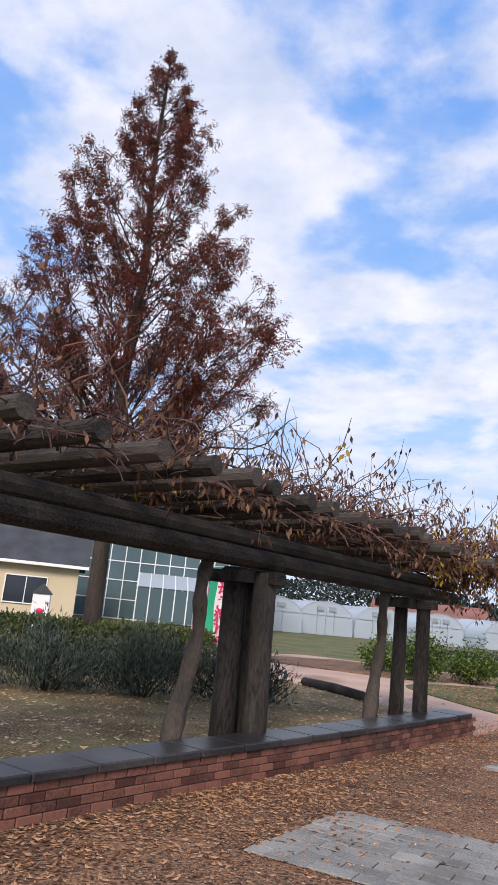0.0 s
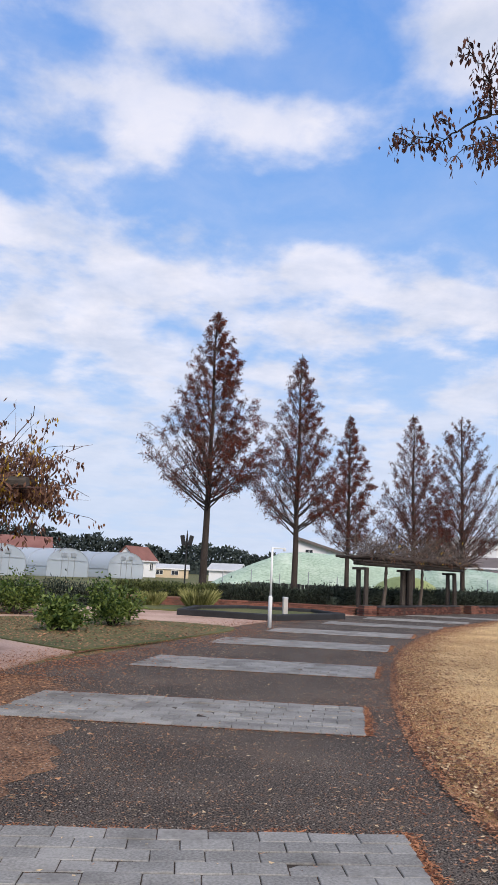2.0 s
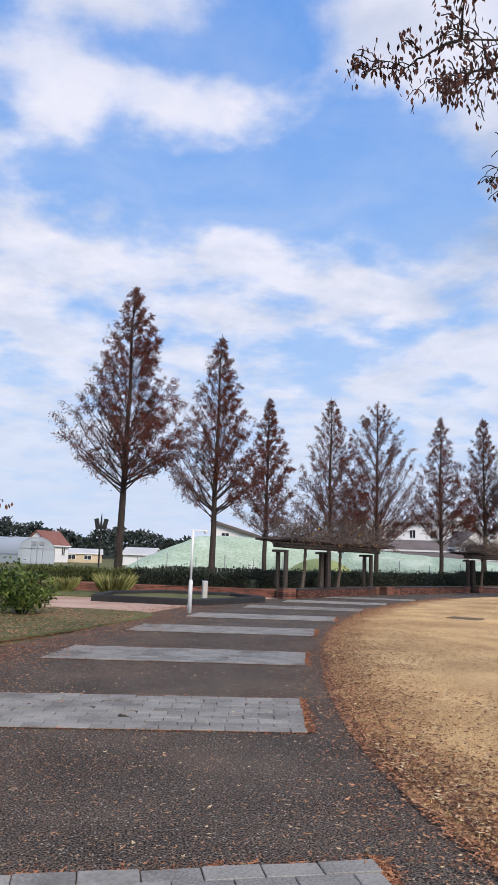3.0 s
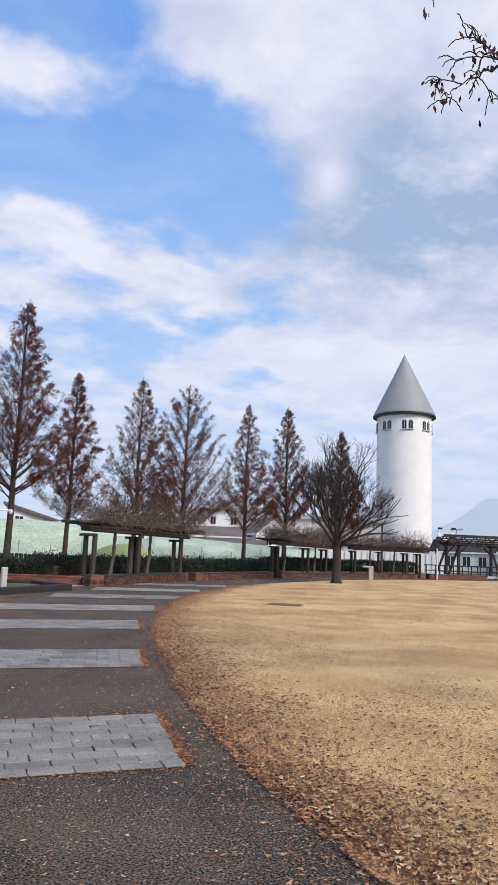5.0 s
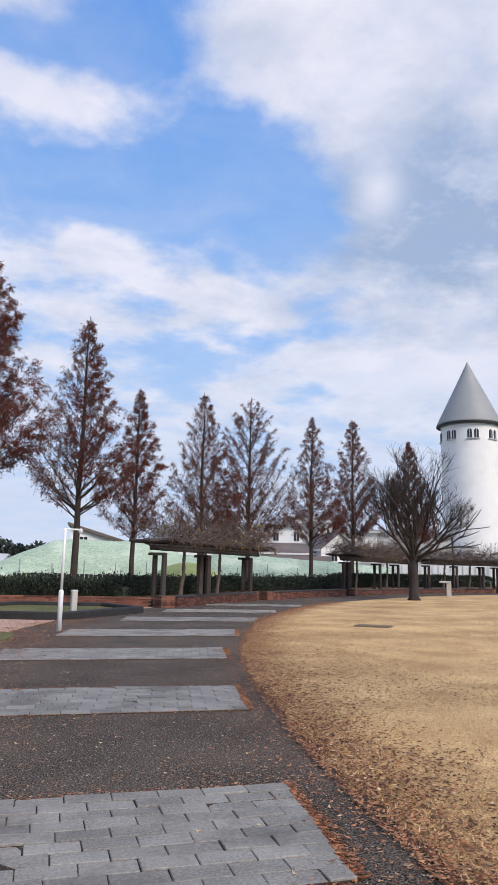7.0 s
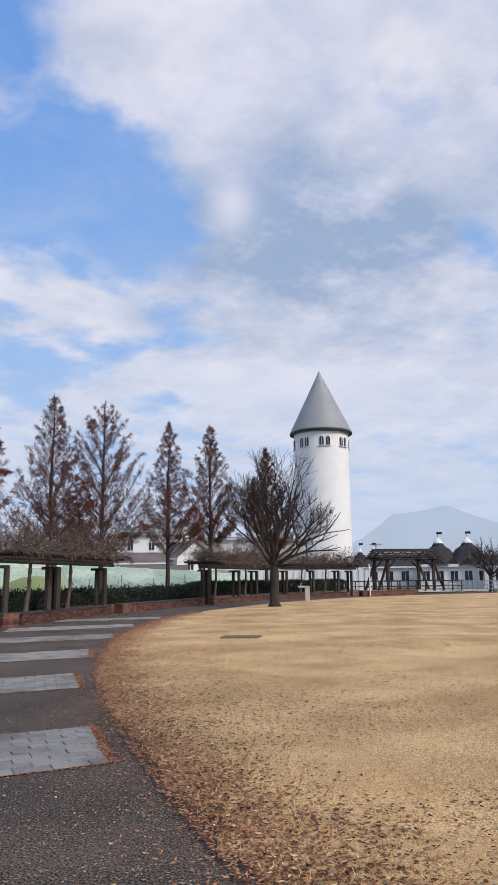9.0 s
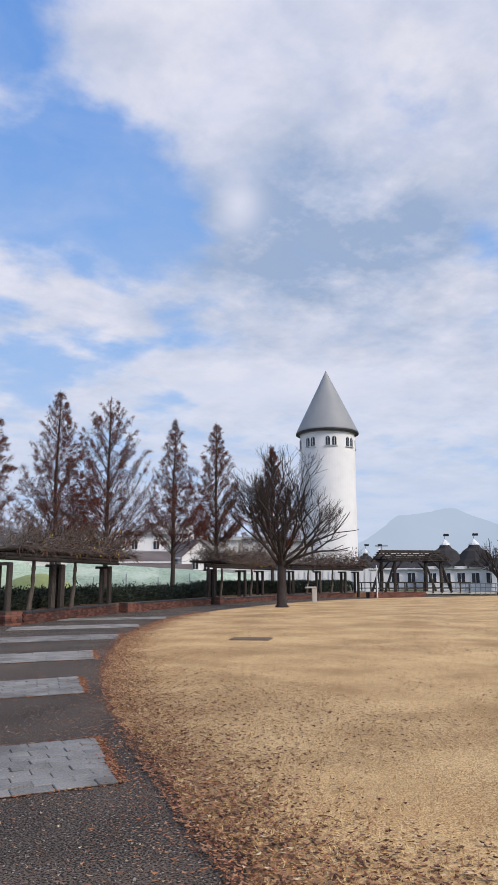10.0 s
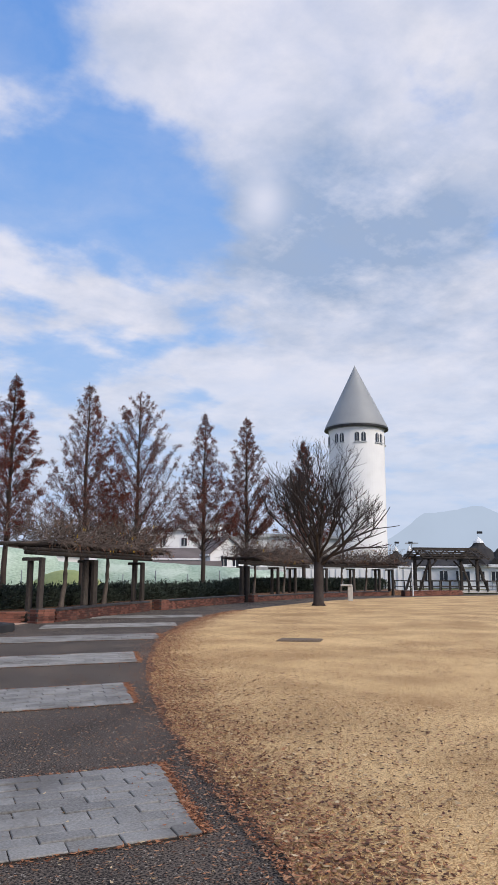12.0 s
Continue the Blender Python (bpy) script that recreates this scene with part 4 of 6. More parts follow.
    if gold_leafy.v:
        part("yellow_leaves", gold_leafy, GOLDLEAF, t, "yellow leaves")
    return t


NEAR_O, NEAR_H = (-4.50, 0.0, 0.17), 84.0
pergola(NEAR_O, NEAR_H, 10.4, ((-0.6, 2), (5.15, 3), (9.5, 2)), 51, "dark weathered log pergola behind the brick wall", near=True, depth=1.7, rafter_gap=0.57)
climber(NEAR_O, NEAR_H, 10.6, 61, ((4.25, 0.25), (8.35, 0.2)), 1400, 4200, 0.9, "old wisteria tangle with brown and yellow leaves", 2.0, 0.02, 1.0, 70)
FAR_P = (((6.75, 31.0, 0.22), 46.5, 9.3, ((0.0, 2), (3.9, 3), (8.7, 2))), ((21.6, 43.5, 0.22), 42, 15.0, ((0.0, 3), (6.4, 2), (11.0, 2))), ((32.0, 50.2, 0.22), 14, 8.4, ((0.0, 2), (3.2, 2), (6.4, 2), (8.2, 2))))
for i, (o, hd, ln, gr) in enumerate(FAR_P):
    pergola(o, hd, ln, gr, 52 + i, "dark timber pergola overgrown with bare vines", depth=1.3)
    climber((o[0], o[1], o[2] - 0.14), hd, ln, 62 + i, ((1.9, 0.2), (ln * 0.6, 0.3)), int(ln * 115), int(ln * 30), 1.6, "bare brown vines matted on the timber pergola", 1.3, 0.05, 1.5, drape=0.3)

# ---------------------------------------------------------------- shrubs and hedges
for i, (p, a, d) in enumerate(along([(-12.6, 2.0), (-8.4, 5.9), (-6.8, 7.4), (-5.2, 9.0)], 1.38)):
    shrub(p.x, p.y, 1.75 + 0.15 * math.sin(i * 2.1), 1.02 + 0.08 * math.sin(i * 1.7), 170 + i, GREYSHRUB, "rosemary_bush", "loose grey-green evergreen bush behind the wall", 0.17, 0.11, 0.017, 6500, 9, 0.9, "shrub", "evergreen bushes behind the wall")
hedge_row([(-17, 3.0), (-12.2, 8.6), (-9.0, 11.8)], 1.3, 0.82, HEDGE, "hedge", "clipped yellow-green hedge in front of the glass hall", 0.17, 72, 3600, 0.05, 0.08, 0.045)
hedge_row([(0.5, 33.6), (5.6, 33.3), (7.4, 34.9), (12.0, 39.6)], 1.7, 0.56, SHRUB, "evergreen_row", "dark loose evergreen shrubs behind the brick wall", 0.3, 73, 1800, 0.2, 0.13, 0.05, "shrub")
hedge_row([(12.6, 40.2), (17.0, 43.2), (22.8, 48.0)], 1.7, 0.56, SHRUB, "evergreen_row", "dark loose evergreen shrubs behind the brick wall", 0.3, 74, 1600, 0.22, 0.14, 0.055, "shrub")
hedge_row([(24.0, 50.0), (32, 55.0), (44.0, 58.4)], 1.4, 0.85, SHRUB, "hedge", "dark clipped hedge behind the far pergola", 0.3, 75, 1000, 0.06, 0.18, 0.06)
hedge_row([(-4.5, 35.8), (1.9, 35.0)], 1.3, 0.55, HEDGE, "hedge", "low yellow-green hedge below the redwood", 0.25, 76, 1500, 0.12, 0.14, 0.05)
hedge_row([(-11, 29.5), (-4.0, 29.2)], 1.3, 0.6, SHRUB, "evergreen_row", "dark low evergreen shrubs beyond the paving", 0.0, 77, 1200, 0.25, 0.14, 0.045, "shrub")
for i, (x, y, w, h) in enumerate(((-3.45, 17.3, 1.2, 0.85), (-2.45, 19.4, 1.5, 1.5), (-5.7, 22.4, 1.6, 1.35), (-6.9, 20.9, 1.9, 1.65), (-8.9, 22.8, 1.6, 1.3))):
    shrub(x, y, w, h, 80 + i, CITRUS, "citrus_bush", "glossy green citrus bush on the grass plot", 0.05, 0.13, 0.055, 2600, 6, 0.2, "bush", "citrus bushes")
for i, (x, y, w, h) in enumerate(((-2.3, 30.6, 1.1, 0.62), (-0.35, 29.9, 1.7, 0.85))):
    tuft(x, y, w, h, 90 + i)

# ---------------------------------------------------------------- buildings and far things


def off(az, far, eye=(0.0, 2.0)):
    """A place so many degrees right of +y and metres away from the walk's middle."""
    return eye[0] + far * math.sin(radians(az)), eye[1] + far * math.cos(radians(az))


def window(parent, m, w, h, glass=DARKGLASS, frame_mat=WHITE, bars=1, name="window"):
    """A framed window on a wall face; its own x runs along the wall, -y looks out."""
    win = part(name, Geo().box((0, 0.03, 0), (w, 0.04, h)), glass, parent, "dark glazed window")
    win.matrix_local = m
    fr = Geo()
    t = 0.07
    for s in (-1, 1):
        fr.box((s * (w / 2 + t / 2), 0, 0), (t, 0.14, h + 2 * t))
        fr.box((0, 0, s * (h / 2 + t / 2)), (w, 0.14, t))
    for k in range(bars):
        fr.box((-w / 2 + w * (k + 1) / (bars + 1), 0, 0), (0.05, 0.09, h))
    f = part("frame", fr, frame_mat, win)
    return win


def gabled(name, m, sx, sy, wall_h, ridge_h, wall_mat, roof_mat, label, eave=0.4, windows=(), category="building", fronts=()):
    """A house with a ridge along its own x. windows: (x, z, w, h) on the long front; fronts: (y, z, w, h) on the gable at -x."""
    t = thing(name, m, label, category)
    g = Geo()
    hx, hy = sx / 2, sy / 2
    g.add([(-hx, -hy, -0.1), (hx, -hy, -0.1), (hx, hy, -0.1), (-hx, hy, -0.1), (-hx, -hy, wall_h), (hx, -hy, wall_h), (hx, hy, wall_h), (-hx, hy, wall_h), (-hx, 0, ridge_h - 0.06), (hx, 0, ridge_h - 0.06)],
          [(3, 2, 1, 0), (0, 1, 5, 4), (2, 3, 7, 6), (1, 2, 6, 9, 5), (3, 0, 4, 8, 7), (4, 5, 9, 8), (6, 7, 8, 9)])
    part("wall", g, wall_mat, t)
    r = Geo()
    slope = (ridge_h - wall_h) / hy
    for s in (-1, 1):
        y1, z1 = s * (hy + eave), wall_h - slope * eave
        a = [(-hx - eave, 0, ridge_h), (hx + eave, 0, ridge_h), (hx + eave, y1, z1), (-hx - eave, y1, z1)]
        b = [(x, y, z + 0.18) for x, y, z in a]
        r.add(a + b, [(0, 1, 2, 3), (7, 6, 5, 4), (0, 4, 5, 1), (1, 5, 6, 2), (2, 6, 7, 3), (3, 7, 4, 0)])
    part("roof", r, roof_mat, t)
    for s in (-1, 1):
        part("fascia", Geo().box((0, s * (hy + eave + 0.03), wall_h - slope * eave + 0.05), (sx + 2 * eave, 0.08, 0.2)), WHITE, t, "pale eaves board")
    for x, z, w, h in windows:
        window(t, pose(x, -hy - 0.03, z), w, h)
    for y, z, w, h in fronts:
        window(t, pose(-hx - 0.03, y, z, 0, 0, -90), w, h)
    return t


# white round tower
tx, ty = off(37.72, 125, (-0.31, 2.63))
tower = thing("tower", pose(tx, ty, 0, 0, 0, 0), "white round tower with a grey conical roof", "tower")
R = 4.62
part("wall", Geo().lathe([(R * 1.01, -0.2), (R, 12), (R, 25.4)], 64), WHITE, tower, smooth=False)
part("roof", Geo().lathe([(R - 0.3, 25.3), (5.22, 25.75), (5.26, 25.95), (5.2, 26.15), (3.5, 29.7), (1.9, 33.0), (0.9, 35.1), (0.12, 36.75), (0.03, 37.0)], 64), ZINC, tower, "grey sheet-metal cone", True)
part("eaves_band", Geo().lathe([(5.18, 25.52), (5.34, 25.56), (5.34, 25.8), (5.2, 25.84)], 64), BLACKMETAL, tower, "dark eaves rim")
to_eye = math.atan2(2.63 - ty, -0.31 - tx)
for k in range(8):
    a = to_eye + radians(8 + k * 45 - 1)
    for s in (-1, 1):
        b = a + s * 0.115
        g = Geo()
        ring = [(-0.36, -0.7), (0.36, -0.7)] + [(0.36 * math.cos(q), 0.42 + 0.36 * math.sin(q)) for q in [math.pi * i / 8 for i in range(9)]]
        n = len(ring)
        g.add([(x, -0.05, z) for x, z in ring] + [(x, 0.3, z) for x, z in ring], [tuple(range(n)), tuple(range(2 * n - 1, n - 1, -1))] + [(i, n + i, n + (i + 1) % n, (i + 1) % n) for i in range(n)])
        w = part("window", g, DARKGLASS, tower, "small dark arched window")
        w.matrix_local = Matrix.Translation((R * math.cos(b), R * math.sin(b), 23.75)) @ Matrix.Rotation(b + math.pi / 2, 4, "Z")
        part("frame", Geo().box((0, -0.07, -0.82), (1.0, 0.3, 0.14)).box((0, -0.06, 0.1), (0.06, 0.1, 1.5)), PALEGREY, w)

# green netted bank
bank_t = thing("netted_bank", (0, 0, 0), "long earth bank covered with pale green netting", "earth bank")
g = Geo()
cols, rows_n = 90, 9
for i in range(cols + 1):
    u = i / cols
    az = 0.0 + 30.5 * u
    d = 70 + 8 * u
    top = 3.9 * min(1, u * 5 + 0.1) * (1.0 - 0.52 * max(0, (u - 0.35)) / 0.65) + 0.25 * noise.noise((u * 9, 0, 0))
    if 0.47 < u < 0.56:
        top *= 0.8
    for j in range(rows_n + 1):
        v = j / rows_n
        x, y = off(az, d + 5.0 * v, (0.07, 0.1))
        z = top * math.sin(min(1.0, v * 1.15) * math.pi / 2) + 0.14 * noise.noise((x * 0.5, y * 0.5, 0))
        g.v.append((x, y, max(-0.05, z) if j else -0.1))
g.f = [(i * 10 + j, (i + 1) * 10 + j, (i + 1) * 10 + j + 1, i * 10 + j + 1) for i in range(cols) for j in range(rows_n)]
part("netting", g, NET, bank_t, smooth=True)
for k in range(13):
    x, y = off(1.0 + k * 2.3, 69.5)
    part("stake", Geo().tube([(x, y, -0.1), (x, y, 1.6 + 0.3 * (k % 2))], [0.05, 0.05], 5), STEEL, bank_t)
for k in range(60):
    x, y = off(3.0 + k * 0.32, 68.5)
    part("edging_block", Geo().box((x, y, 0.35), (0.28, 0.28, 0.7 + 0.25 * noise.noise((k * 1.3, 0, 0))), k * 31, 0.03), RUBBER, bank_t, "dark kerb block")
x, y = off(15.6, 68)
mo = thing("mossy_mound", (x, y, 0), "small yellow-green grassy mound", "mound")
g = Geo()
for i in range(13):
    for j in range(13):
        u, v = i / 6 - 1, j / 6 - 1
        g.v.append((u * 3.6, v * 3.0, 2.0 * max(0, 1 - (u * u + v * v)) ** 0.7 - 0.08))
g.f = [(i * 13 + j, (i + 1) * 13 + j, (i + 1) * 13 + j + 1, i * 13 + j + 1) for i in range(12) for j in range(12)]
part("turf", g, MOSS, mo, smooth=True)

# white halls behind the bank
LATE, EARLY = (0.48, 5.81), (0.07, 0.1)


def box_hall(name, az, far, w, deep, h, turn, wall, roof, label, windows=(), drop=0.0, eye=LATE):
    """A flat-fronted hall under a roof that may fall by drop from one end to the other."""
    x, y = off(az, far, eye)
    t = thing(name, pose(x, y, 0, 0, 0, -az + turn), label, "building")
    g = Geo()
    hw = w / 2
    g.add([(-hw, 0, -0.1), (hw, 0, -0.1), (hw, deep, -0.1), (-hw, deep, -0.1), (-hw, 0, h), (hw, 0, h - drop), (hw, deep, h - drop), (-hw, deep, h)],
          [(3, 2, 1, 0), (0, 1, 5, 4), (1, 2, 6, 5), (2, 3, 7, 6), (3, 0, 4, 7), (4, 5, 6, 7)])
    part("wall", g, wall, t)
    r = Geo()
    a = [(-hw - 0.4, -0.6, h + 0.02), (hw + 0.4, -0.6, h - drop * 1.03 + 0.02), (hw + 0.4, deep + 0.4, h - drop * 1.03 + 0.02), (-hw - 0.4, deep + 0.4, h + 0.02)]
    r.add(a + [(x, y, z + 0.32) for x, y, z in a], [(3, 2, 1, 0), (4, 5, 6, 7), (0, 1, 5, 4), (1, 2, 6, 5), (2, 3, 7, 6), (3, 0, 4, 7)])
    part("roof", r, roof, t)
    for wx, wz, ww, wh in windows:
        window(t, pose(wx, -0.04, wz), ww, wh)
    return t


box_hall("white_hall", 9.6, 92, 9.4, 12, 6.1, 0, WHITE, BROWNROOF, "white hall under a sloping brown-grey roof", ((-3.2, 4.1, 0.9, 1.3), (-1.5, 3.7, 0.4, 0.8)), 2.9, EARLY)
box_hall("low_annexe", 14.0, 95, 8.0, 8, 4.4, 0, WHITE, BROWNROOF, "low white annexe with a brown-grey roof", (), 0.6, EARLY)
box_hall("long_hall", 22.4, 101, 17.0, 8, 7.5, -4, WHITE, PALEGREY, "long white two-storey hall with narrow windows", tuple((-7.4 + 2.9 * k, 6.0, 0.75, 1.1) for k in range(6)))
x, y = off(23.6, 93, LATE)
gabled("lean_to_hall", pose(x, y, 0, 0, 0, -25), 9.5, 6, 3.6, 4.7, WHITE, BROWNROOF, "low white annexe with a brown corrugated roof", 0.6)
x, y = off(25.0, 87, LATE)
gabled("lean_to_hall", pose(x, y, 0, 0, 0, -25), 7.0, 4, 2.0, 3.0, WHITE, BROWNROOF, "small white lean-to with a brown roof", 0.5)
x, y = off(20.1, 120, LATE)
rh = thing("round_hall", (x, y, 0), "round hall with a red-brown roof", "building")
part("wall", Geo().lathe([(5.8, -0.1), (5.8, 6.6)], 20), BROWNROOF, rh)
part("roof", Geo().lathe([(6.3, 6.4), (6.3, 6.8), (4.9, 8.4), (2.0, 9.0), (0.3, 9.1)], 20), REDROOF, rh, "red-brown shallow roof")
x, y = off(25.4, 112, LATE)
dr = thing("drum_hall", (x, y, 0), "white drum-shaped hall with arched windows", "building")
part("wall", Geo().lathe([(5.3, -0.1), (5.3, 9.0)], 32), WHITE, dr)
part("roof", Geo().lathe([(5.6, 8.95), (5.6, 9.2), (3, 9.7), (0.1, 10.0)], 32), PALEGREY, dr)
a0 = math.atan2(5.8 - y, 0.5 - x)
for k in range(9):
    a = a0 + radians((k - 4) * 20)
    g = Geo().box((0, 0, -0.3), (0.8, 0.12, 1.5))
    g.prism([(0.4 * math.cos(q), -0.06) for q in (0, math.pi)] + [(-0.4, 0.06), (0.4, 0.06)], 0.45, 0.75)
    w = part("window", g, GLASS, dr, "tall dark arched window")
    w.matrix_local = Matrix.Translation((5.33 * math.cos(a), 5.33 * math.sin(a), 7.6)) @ Matrix.Rotation(a + math.pi / 2, 4, "Z")
x, y = off(27.4, 92, LATE)
gabled("white_cottage", pose(x, y, 0, 0, 0, 90 - 27.4 + 20), 7, 4.6, 4.1, 6.0, WHITE, BROWNROOF, "white gabled house with dark windows", 0.3, fronts=((-0.9, 3.2, 0.8, 1.2), (0.6, 3.2, 0.8, 1.2)))
box_hall("white_block", 29.6, 99, 5.5, 8, 6.6, 0, WHITE, PALEGREY, "white rendered block with small dark windows", ((-1.6, 3.8, 0.7, 1.1), (-0.4, 3.8, 0.7, 1.1), (1.2, 3.4, 1.2, 1.2)))
box_hall("grey_shed", 33.6, 106, 12.5, 9, 7.2, 4, PALEGREY, ZINC, "large pale grey clad shed", (), 0.5)
wall_t = thing("boundary_wall", (0, 0, 0), "weathered white concrete boundary wall", "wall")
for k in range(34):
    az = 26.5 + k * 0.46
    x, y = off(az, 84 - 0.1 * k, LATE)
    part("panel", Geo().box((x, y, 1.0), (0.70, 0.14, 2.9 if k < 12 else 2.5), -az, 0.01), CONCRETE if k < 12 else WHITE, wall_t)


def oast(az, far, w, tall, twin, label, seed=0):
    """White walls under dark steep roofs that end in white cowls."""
    x, y = off(az, far, LATE)
    t = thing("oast_house", pose(x, y, 0, 0, 0, -az), label, "building")
    part("wall", Geo().box((0, 0, 1.35), (w, 6.0, 2.9)), WHITE, t)
    n = 5
    roof = Geo()
    for k in range(n):
        c = -w / 2 + w * (k + 0.5) / n
        roof.add([(c - w / n / 2, -3.35, 2.75), (c, -3.35, 3.75), (c + w / n / 2, -3.35, 2.75), (c - w / n / 2, 3.2, 2.75), (c, 3.2, 3.75), (c + w / n / 2, 3.2, 2.75)], [(0, 1, 4, 3), (1, 2, 5, 4), (0, 2, 1), (3, 4, 5)])
        part("gable", Geo().prism([(c - w / n / 2 + 0.1, -3.4), (c + w / n / 2 - 0.1, -3.4), (c + w / n / 2 - 0.1, -3.2), (c - w / n / 2 + 0.1, -3.2)], 2.6, 2.95), WHITE, t)
        window(t, pose(c, -3.04, 1.5), 0.9, 1.2)
    part("lower_roof", roof, BLACKROOF, t, "black zigzag eaves")
    for s in ((-1, 1) if twin else (0,)):
        c = s * w * 0.21
        part("kiln_roof", Geo().lathe([(w * 0.44, 2.85), (w * 0.34, 3.3), (w * 0.26, 3.9), (w * 0.17, 4.9), (w * 0.10, tall - 0.4), (w * 0.07, tall)], 12, (c, 0, 0)), BLACKROOF, t, "steep black kiln roof")
        cw = part("cowl", Geo().lathe([(w * 0.08, tall - 0.02), (w * 0.07, tall + 0.2), (0.04, tall + 0.75)], 10, (c, 0, 0)), METAL, t, "white cowl")
        part("vane", Geo().tube([(c, 0, tall + 0.7), (c, 0, tall + 1.5)], [0.03, 0.03], 4).box((c + 0.2, 0, tall + 1.3), (0.7, 0.04, 0.3)), BLACKMETAL, cw)
    return t


oast(48.1, 98, 8.6, 5.7, True, "white oast house with twin black kiln roofs")
oast(41.6, 118, 5.0, 5.4, True, "distant white oast house with twin kiln roofs")
x, y = off(45.0, 105, LATE)
gabled("white_shop", pose(x, y, 0, 0, 0, -44), 13, 7, 2.8, 4.0, WHITE, BLACKROOF, "low white shop behind the timber bridge", 0.3, windows=tuple((-5.2 + 2.1 * k, 1.6, 1.0, 1.2) for k in range(6)))
x, y = off(54.5, 96, LATE)
gabled("white_shop", pose(x, y, 0, 0, 0, -52), 14, 7, 2.6, 3.8, WHITE, BLACKROOF, "low white shop with a dark roof", 0.3, windows=tuple((-5.2 + 2.1 * k, 1.5, 1.0, 1.2) for k in range(6)))

# timber gate bridge
x, y = off(44.4, 71, LATE)
br = thing("timber_gate", pose(x, y, 0.06, 0, 0, -44.3 + 26) @ Matrix.Scale(0.93, 4), "dark timber bridge gate with trussed portals", "timber gate")
for fx in (-2.5, 2.5):
    for fy in (-1.6, 1.6):
        part("post", Geo().box((fx, fy, 1.65), (0.26, 0.26, 3.3), 0, 0.02), TIMBER, br)
        s = 1 if fx > 0 else -1
        part("brace", Geo().tube([(fx, fy, 3.0), (fx + s * 1.15, fy, 0.0)], [0.12, 0.13], 6), TIMBER, br)
        part("knee_brace", Geo().tube([(fx, fy, 2.3), (fx - s * 0.8, fy, 3.1)], [0.08, 0.08], 6), TIMBER, br)
    part("tie_beam", Geo().box((fx, 0, 3.25), (0.24, 4.4, 0.24), 0, 0.02), TIMBER, br)
    for s in (-1, 1):
        part("rafter", Geo().tube([(fx, s * 2.2, 3.3), (fx, 0, 4.2)], [0.11, 0.11], 6), TIMBER, br)
for fy in (-1.6, 1.6):
    part("plate_beam", Geo().box((0, fy, 3.42), (6.4, 0.24, 0.22), 0, 0.02), TIMBER, br)
part("ridge_beam", Geo().box((0, 0, 4.22), (6.8, 0.24, 0.24), 0, 0.02), TIMBER, br)
for s in (-1, 1):
    for k in range(5):
        part("purlin", Geo().box((0, s * (0.35 + 0.48 * k), 4.24 - 0.42 * (0.35 + 0.48 * k)), (7.0, 0.13, 0.10), 0, 0.01), TIMBER, br)
    for fx in (-3.3, -1.3, 0, 1.3, 3.3):
        part("rafter", Geo().tube([(fx, s * 2.4, 3.17), (fx, 0, 4.16)], [0.07, 0.07], 6), TIMBER, br)
deck = Geo().box((1.0, 0, 0.08), (15.0, 3.6, 0.2), 0, 0.02)
part("deck", deck, PEBBLE, br, "pale deck")
for fy in (-1.85, 1.85):
    for k in range(11):
        part("rail_post", Geo().box((-4.6 + k * 1.0, fy, 0.6), (0.1, 0.1, 1.0)), TIMBER, br)
    part("handrail", Geo().box((0.4, fy, 1.1), (10.4, 0.14, 0.1)), TIMBER, br)
    part("lower_rail", Geo().box((0.4, fy, 0.55), (10.4, 0.08, 0.08)), TIMBER, br)
fence = thing("railing", (0, 0, 0), "grey metal railing along the bridge approach", "railing")
fl = [off(47.3 + 0.35 * k, 73 - 0.35 * k, LATE) for k in range(26)]
for k, (x, y) in enumerate(fl):
    part("baluster", Geo().tube([(x, y, 0), (x, y, 1.05)], [0.045, 0.04], 5), STEEL, fence)
for z in (0.3, 0.65, 1.02):
    part("rail", Geo().tube([(x, y, z) for x, y in fl], [0.035] * len(fl), 5), STEEL, fence)

# small things on the lawn and the walk
d = thing("drain_cover", pose(10.27, 21.5, 0.02, 0, 0, -42), "rusty rectangular drain cover sunk in the lawn", "drain cover")
part("rim", Geo().box((0, 0, 0.0), (0.98, 0.70, 0.05), bevel=0.01), BROWNMETAL, d)
for k in range(9):
    part("bar", Geo().box((-0.4 + k * 0.1, 0, 0.028), (0.05, 0.58, 0.012)), BROWNMETAL, d)
b = thing("drinking_fountain", pose(28.2, 42.8, 0.03, 0, 0, -35), "small white concrete drinking fountain on the lawn", "drinking fountain")
part("pillar", Geo().box((0.12, 0, 0.42), (0.30, 0.30, 0.86), 0, 0.03), PEBBLE, b)
part("basin", Geo().box((-0.10, 0, 0.90), (0.72, 0.36, 0.10), 0, 0.03), PEBBLE, b)
part("tap", Geo().tube([(-0.3, 0, 0.94), (-0.3, 0, 1.08), (-0.22, 0, 1.1)], [0.02, 0.02, 0.015], 6), STEEL, b)
w = thing("standpipe", (1.87, 21.3, 0.0), "thin white metal pole with a short top arm", "pole")
part("sleeve", Geo().tube([(0, 0, -0.02), (0, 0, 0.88), (0, 0, 0.92)], [0.062, 0.06, 0.045], 10), METAL, w, smooth=True)
part("pole", Geo().tube([(0, 0, 0.9), (0, 0, 2.33)], [0.034, 0.032], 10), METAL, w, smooth=True)
part("arm", Geo().tube([(-0.03, 0, 2.32), (0.36, 0.02, 2.32)], [0.022, 0.02], 8), METAL, w)
